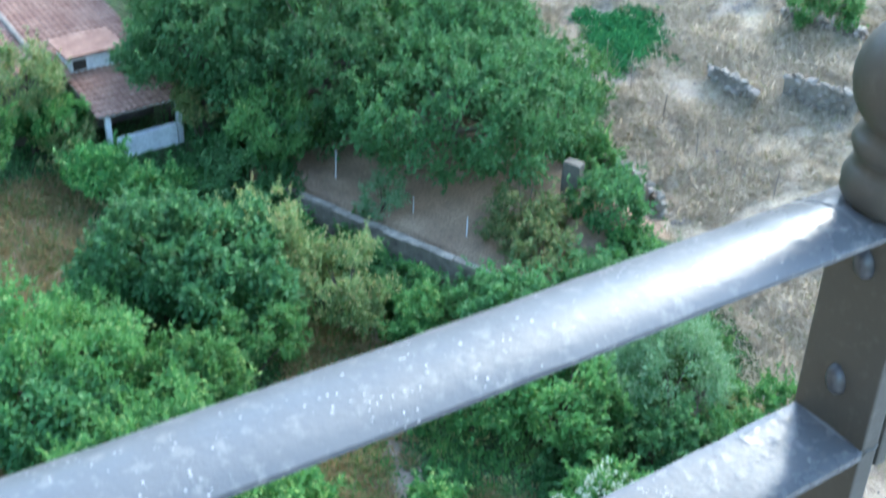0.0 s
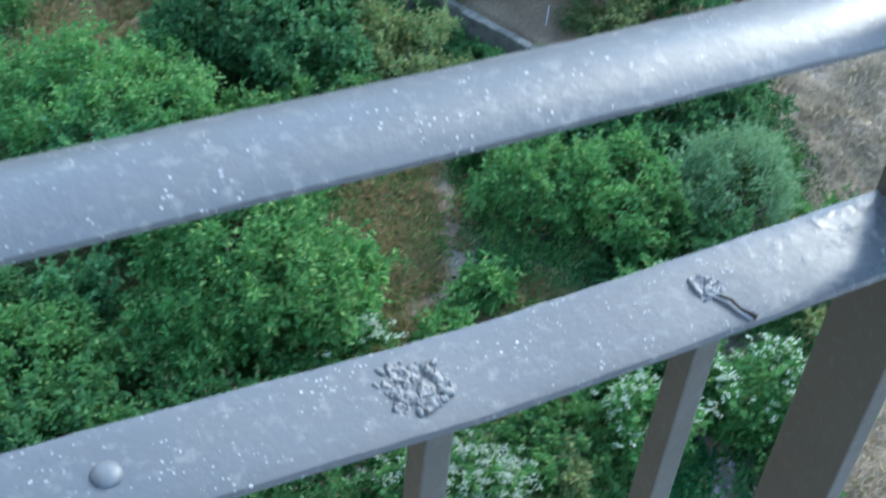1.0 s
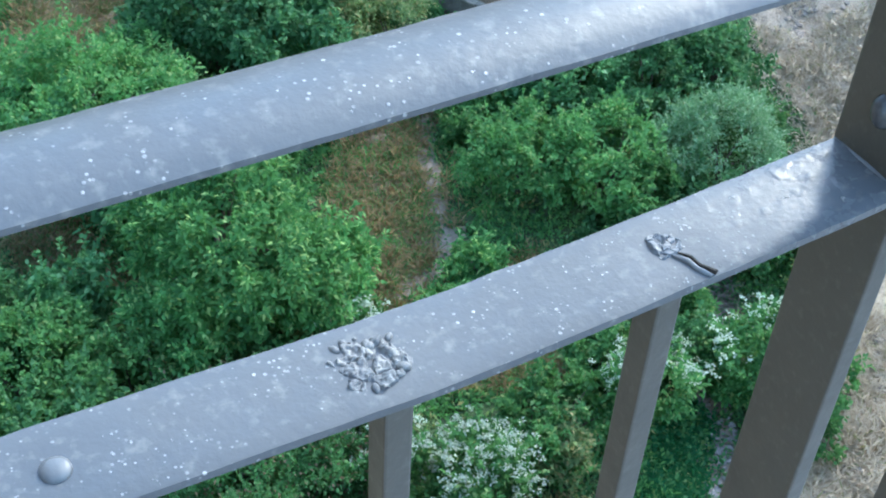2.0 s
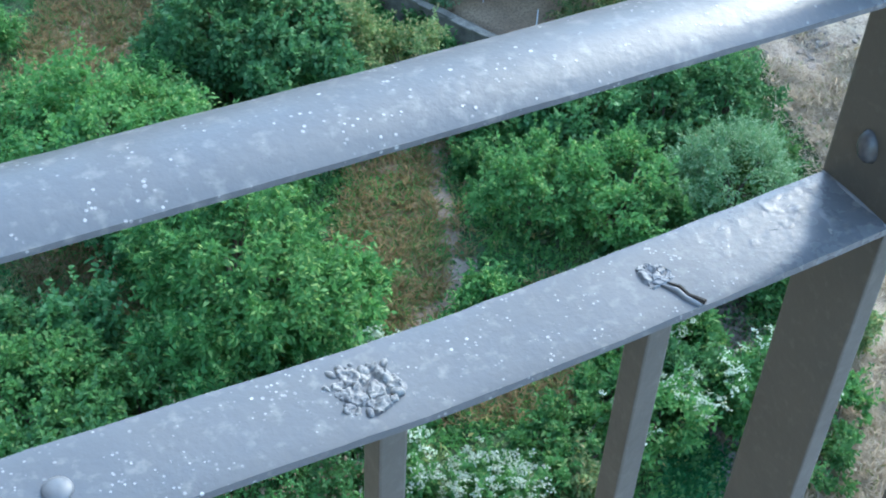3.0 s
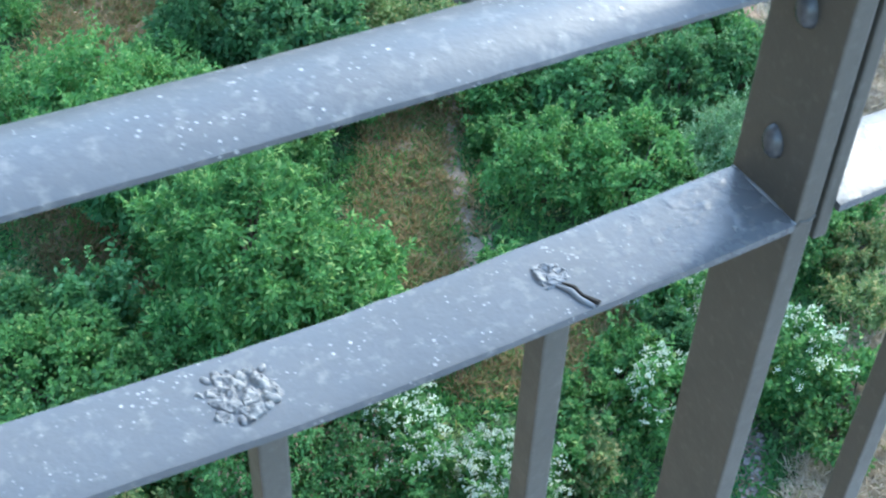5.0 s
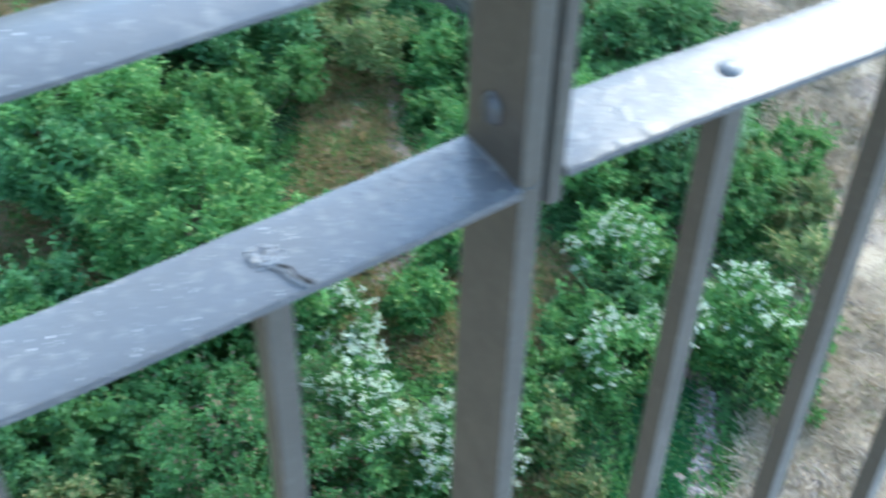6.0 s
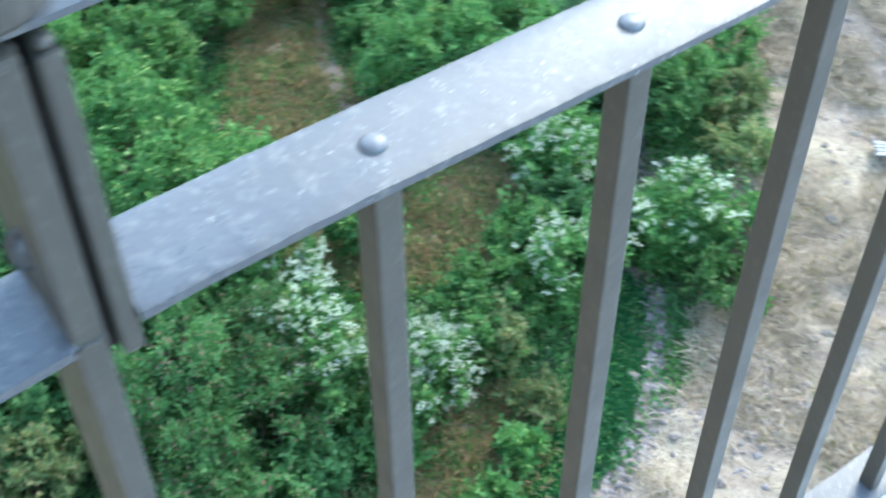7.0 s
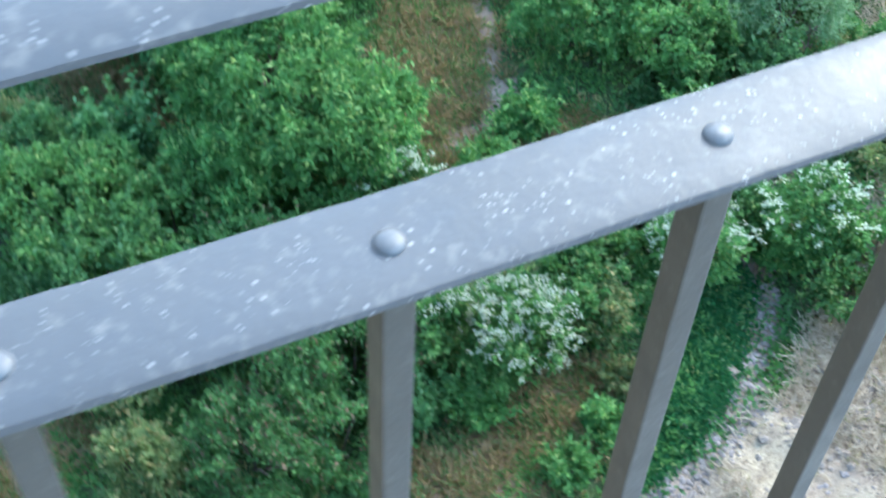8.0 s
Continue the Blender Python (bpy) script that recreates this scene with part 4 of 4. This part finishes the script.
def fence():
    spots = [(30.7, 35.6), (30.3, 33.6), (30.1, 31.5), (29.6, 29.0), (29.9, 27.4), (30.2, 25.8)]
    thing = empty("wire_fence", pose(29, 31, -21.3), "thin leaning posts with slack wire beside the hillside path", "fence")
    tops = []
    rng = random.Random(3)
    for x, y in spots:
        z = float(height(x, y)) + 21.3
        lean = Vector((rng.uniform(-0.08, 0.08), rng.uniform(-0.08, 0.08), 1.1))
        foot = Vector((x - 29, y - 31, z))
        part("fence_post", tube(bmesh.new(), [foot - Vector((0, 0, 0.2)), foot + lean * 0.5, foot + lean], (0.026, 0.024, 0.02), 6), DEAD_WOOD, thing)
        tops.append((foot, lean))
    for share in (0.5, 0.92):
        line = []
        for (f, l), (g, m) in zip(tops, tops[1:]):
            a, b = f + l * share, g + m * share
            line += [a, (a + b) / 2 - Vector((0, 0, 0.08))]
        line.append(tops[-1][0] + tops[-1][1] * share)
        part("wire", tube(bmesh.new(), line, [0.006] * len(line), 4), WIRE, thing)


fence()


def stake(x, y, tall):
    bm = tube(bmesh.new(), [(0, 0, -0.1), (0.02, 0.01, tall * 0.5), (0.03, 0.03, tall)], (0.022, 0.02, 0.016), 6)
    ob = part("garden_stake", bm, WHITEWASH)
    ob.matrix_basis = pose(x, y, float(height(x, y)))
    tagged(ob, "thin pale garden stake on the terrace", "stake", "garden stakes")


stake(18.3, 34.6, 1.0)
stake(20.2, 29.3, 0.7)
stake(19.4, 31.3, 0.6)


def brushwood():
    rng = random.Random(8)
    bm = bmesh.new()
    for k in range(70):
        a, l = rng.uniform(0, 6.28), rng.uniform(0.3, 0.9)
        p = Vector((rng.gauss(0, 0.35), rng.gauss(0, 0.45), rng.uniform(0.05, 0.35)))
        d = Vector((math.cos(a), math.sin(a), rng.uniform(-0.2, 0.3))) * l / 2
        tube(bm, [p - d, p + Vector((0, 0, 0.04)), p + d], (0.014, 0.011, 0.005), 4)
    ob = part("brushwood", bm, DEAD_WOOD)
    ob.matrix_basis = pose(18.9, 16.7, float(height(18.9, 16.7)))
    tagged(ob, "heap of dead twigs beside the stream", "brushwood", kind="stuff")


brushwood()


# ---- ground cover ----
def scatter(rng, n, x0, x1, y0, y1, share):
    x, y = rng.uniform(x0, x1, n), rng.uniform(y0, y1, n)
    keep = rng.random(n) < share(x, y)
    x, y = x[keep], y[keep]
    return np.stack([x, y, height(x, y)], -1)


def cover(name, rng, at, blades, spread_r, length, width, lift, material, label, category):
    """Tufts of upright or spreading blades, as one body."""
    k = np.repeat(np.arange(len(at)), blades)
    off = rng.normal(size=(len(k), 3)) * np.array([spread_r, spread_r, 0.0])
    size = rng.uniform(0.5, 1.5, len(at))[k]
    way = rng.normal(size=(len(k), 3)) * np.array([1, 1, 0.25]) + np.array([0, 0, lift])
    q = leaves(rng, at[k] + off - np.array([0, 0, 0.02]), way, np.array([0, 0, 1.0]) + rng.normal(size=(len(k), 3)) * 0.5, 1.0, 1.0)
    base = q[:, :1]
    scale = (length * size)[:, None, None]
    shape = q - base
    along = unit(shape[:, 2])
    side = unit(shape[:, 3] - shape[:, 1])
    w = (width * (0.7 + 0.6 * rng.random(len(k))))[:, None]
    tip = base[:, 0] + along * scale[:, 0]
    mid = base[:, 0] + along * scale[:, 0] * 0.5 + np.array([0, 0, 0.1]) * scale[:, 0]
    blades_q = np.stack([base[:, 0], mid - side * w / 2, tip, mid + side * w / 2], 1)
    tagged(new(name, quads(name, blades_q, material)), label, category, kind="stuff")


grass = np.random.default_rng(11)
cover("clover_patch", grass, scatter(grass, 9000, 29, 36, 33, 41, clover_share), 9, 0.15, 0.19, 0.11, 1.2, FOLIAGE["cress"], "vivid green patch of low plants on the dry hillside", "herbs")
cover("stream_cress", grass, scatter(grass, 16000, 10, 18, 9.5, 15.5, lambda x, y: 1 - smooth(off_line(x, y, CRESS), 0.45, 0.8)), 8, 0.10, 0.12, 0.07, 1.0, FOLIAGE["cress"], "low green mat of water plants along the stream", "herbs")
cover("dry_grass", grass, scatter(grass, 70000, 10, 42, 5, 42, lambda x, y: dry_share(x, y) * (1 - clover_share(x, y)) * (1 - bare_share(x, y)) * smooth(lattice(x / 2.3, y / 2.3, 21) * 0.55 + lattice(x / 0.6, y / 0.6, 22) * 0.45, 0.34, 0.58)), 12, 0.15, 0.37, 0.031, 0.55, STRAW, "tufts of bleached dry grass on the slope", "dry grass")
cover("withered_weeds", grass, scatter(grass, 34000, -2, 17, 10, 42, lambda x, y: weed_share(x, y) * (1 - bare_share(x, y)) * (0.35 + 0.65 * smooth(lattice(x / 0.5, y / 0.5, 61), 0.3, 0.6))), 10, 0.12, 0.33, 0.042, 0.8, WEEDS, "tangle of withered brown weeds beside the track", "weeds")
cover("undergrowth", grass, scatter(grass, 34000, -3, 32, 6, 44, lambda x, y: green_share(x, y) * (0.35 + 0.65 * smooth(lattice(x / 0.9, y / 0.9, 31), 0.3, 0.65))), 7, 0.16, 0.18, 0.09, 0.9, FOLIAGE["dark"], "low dark green undergrowth on the valley floor", "undergrowth")
cover("herbs", grass, scatter(grass, 26000, -2, 24, 7, 30, lambda x, y: (0.9 * green_share(x, y) + 0.7 * weed_share(x, y)) * (1 - bare_share(x, y)) * smooth(lattice(x / 0.7, y / 0.7, 41), 0.36, 0.66)), 8, 0.13, 0.17, 0.075, 1.1, FOLIAGE["mid"], "patches of fresh green herbs and nettles", "herbs")
cover("dry_herbs", grass, scatter(grass, 30000, -2, 24, 7, 30, lambda x, y: (0.35 * green_share(x, y) + weed_share(x, y)) * (1 - bare_share(x, y)) * smooth(lattice(x / 0.55, y / 0.55, 43), 0.5, 0.72)), 10, 0.12, 0.17, 0.07, 0.9, FOLIAGE["olive"], "clumps of yellowing herbs in the clearings", "herbs")


def slope_rubble(x, y):
    """Where loose stone lies on the dry slope."""
    spots = 1 - smooth(off_line(x, y, [(27.8, 14.4), (29.2, 15.2), (33.0, 16.8)]), 0.3, 1.5)
    spots = np.maximum(spots, 1 - smooth(off_line(x, y, [(14.2, 10.0), (16.6, 9.6), (17.4, 10.4)]), 0.3, 1.4))
    spots = np.maximum(spots, 1 - smooth(off_line(x, y, [(26.2, 29.6), (27.0, 27.4), (27.8, 25.2)]), 0.3, 1.3))
    spots = np.maximum(spots, 1 - smooth(off_line(x, y, [(33.6, 36.2), (36.0, 34.8), (39.0, 33.6)]), 0.3, 1.5))
    spots = np.maximum(spots, 1 - smooth(off_line(x, y, [(30.2, 28.6), (31.4, 27.0)]), 0.2, 1.0))
    return (0.03 + 0.6 * spots * smooth(lattice(x / 0.8, y / 0.8, 51), 0.35, 0.7)) * dry_share(x, y)


def loose_stones(name, rng, at, small, large, material, label, category):
    bm = bmesh.new()
    bmesh.ops.create_icosphere(bm, subdivisions=1, radius=1.0)
    ball = np.array([v.co for v in bm.verts])
    tri = np.array([[v.index for v in f.verts] for f in bm.faces])
    bm.free()
    n = len(at)
    size = (small + (large - small) * rng.random(n) ** 3)[:, None, None] * rng.uniform(0.6, 1.3, (n, 1, 3)) * np.array([1, 1, 0.6])
    co = at[:, None] + ball[None] * size * rng.uniform(0.8, 1.2, (n, len(ball), 1))
    faces = (np.arange(n)[:, None, None] * len(ball) + tri[None]).reshape(-1, 3)
    me = bpy.data.meshes.new(name)
    me.from_pydata(co.reshape(-1, 3).tolist(), [], faces.tolist())
    finish(me, material)
    tagged(new(name, me), label, category, kind="stuff")


bed = np.random.default_rng(4)
loose_stones("pebbles", bed, scatter(bed, 90000, 6, 26, 5, 22, lambda x, y: 0.9 * (1 - smooth(off_line(x, y, STREAM), 0.25, 0.8)) + 0.1 * (1 - smooth(off_line(x, y, [(15.4, 9.0), (17.6, 9.4)]), 0.5, 1.9)))[:5000], 0.02, 0.10, GRAVEL, "grey pebbles in the dry stream bed", "pebbles")
loose_stones("rubble", bed, scatter(bed, 120000, 12, 42, 6, 40, slope_rubble)[:9000], 0.035, 0.16, PALE_STONE, "pale stone rubble strewn over the dry slope", "rubble")
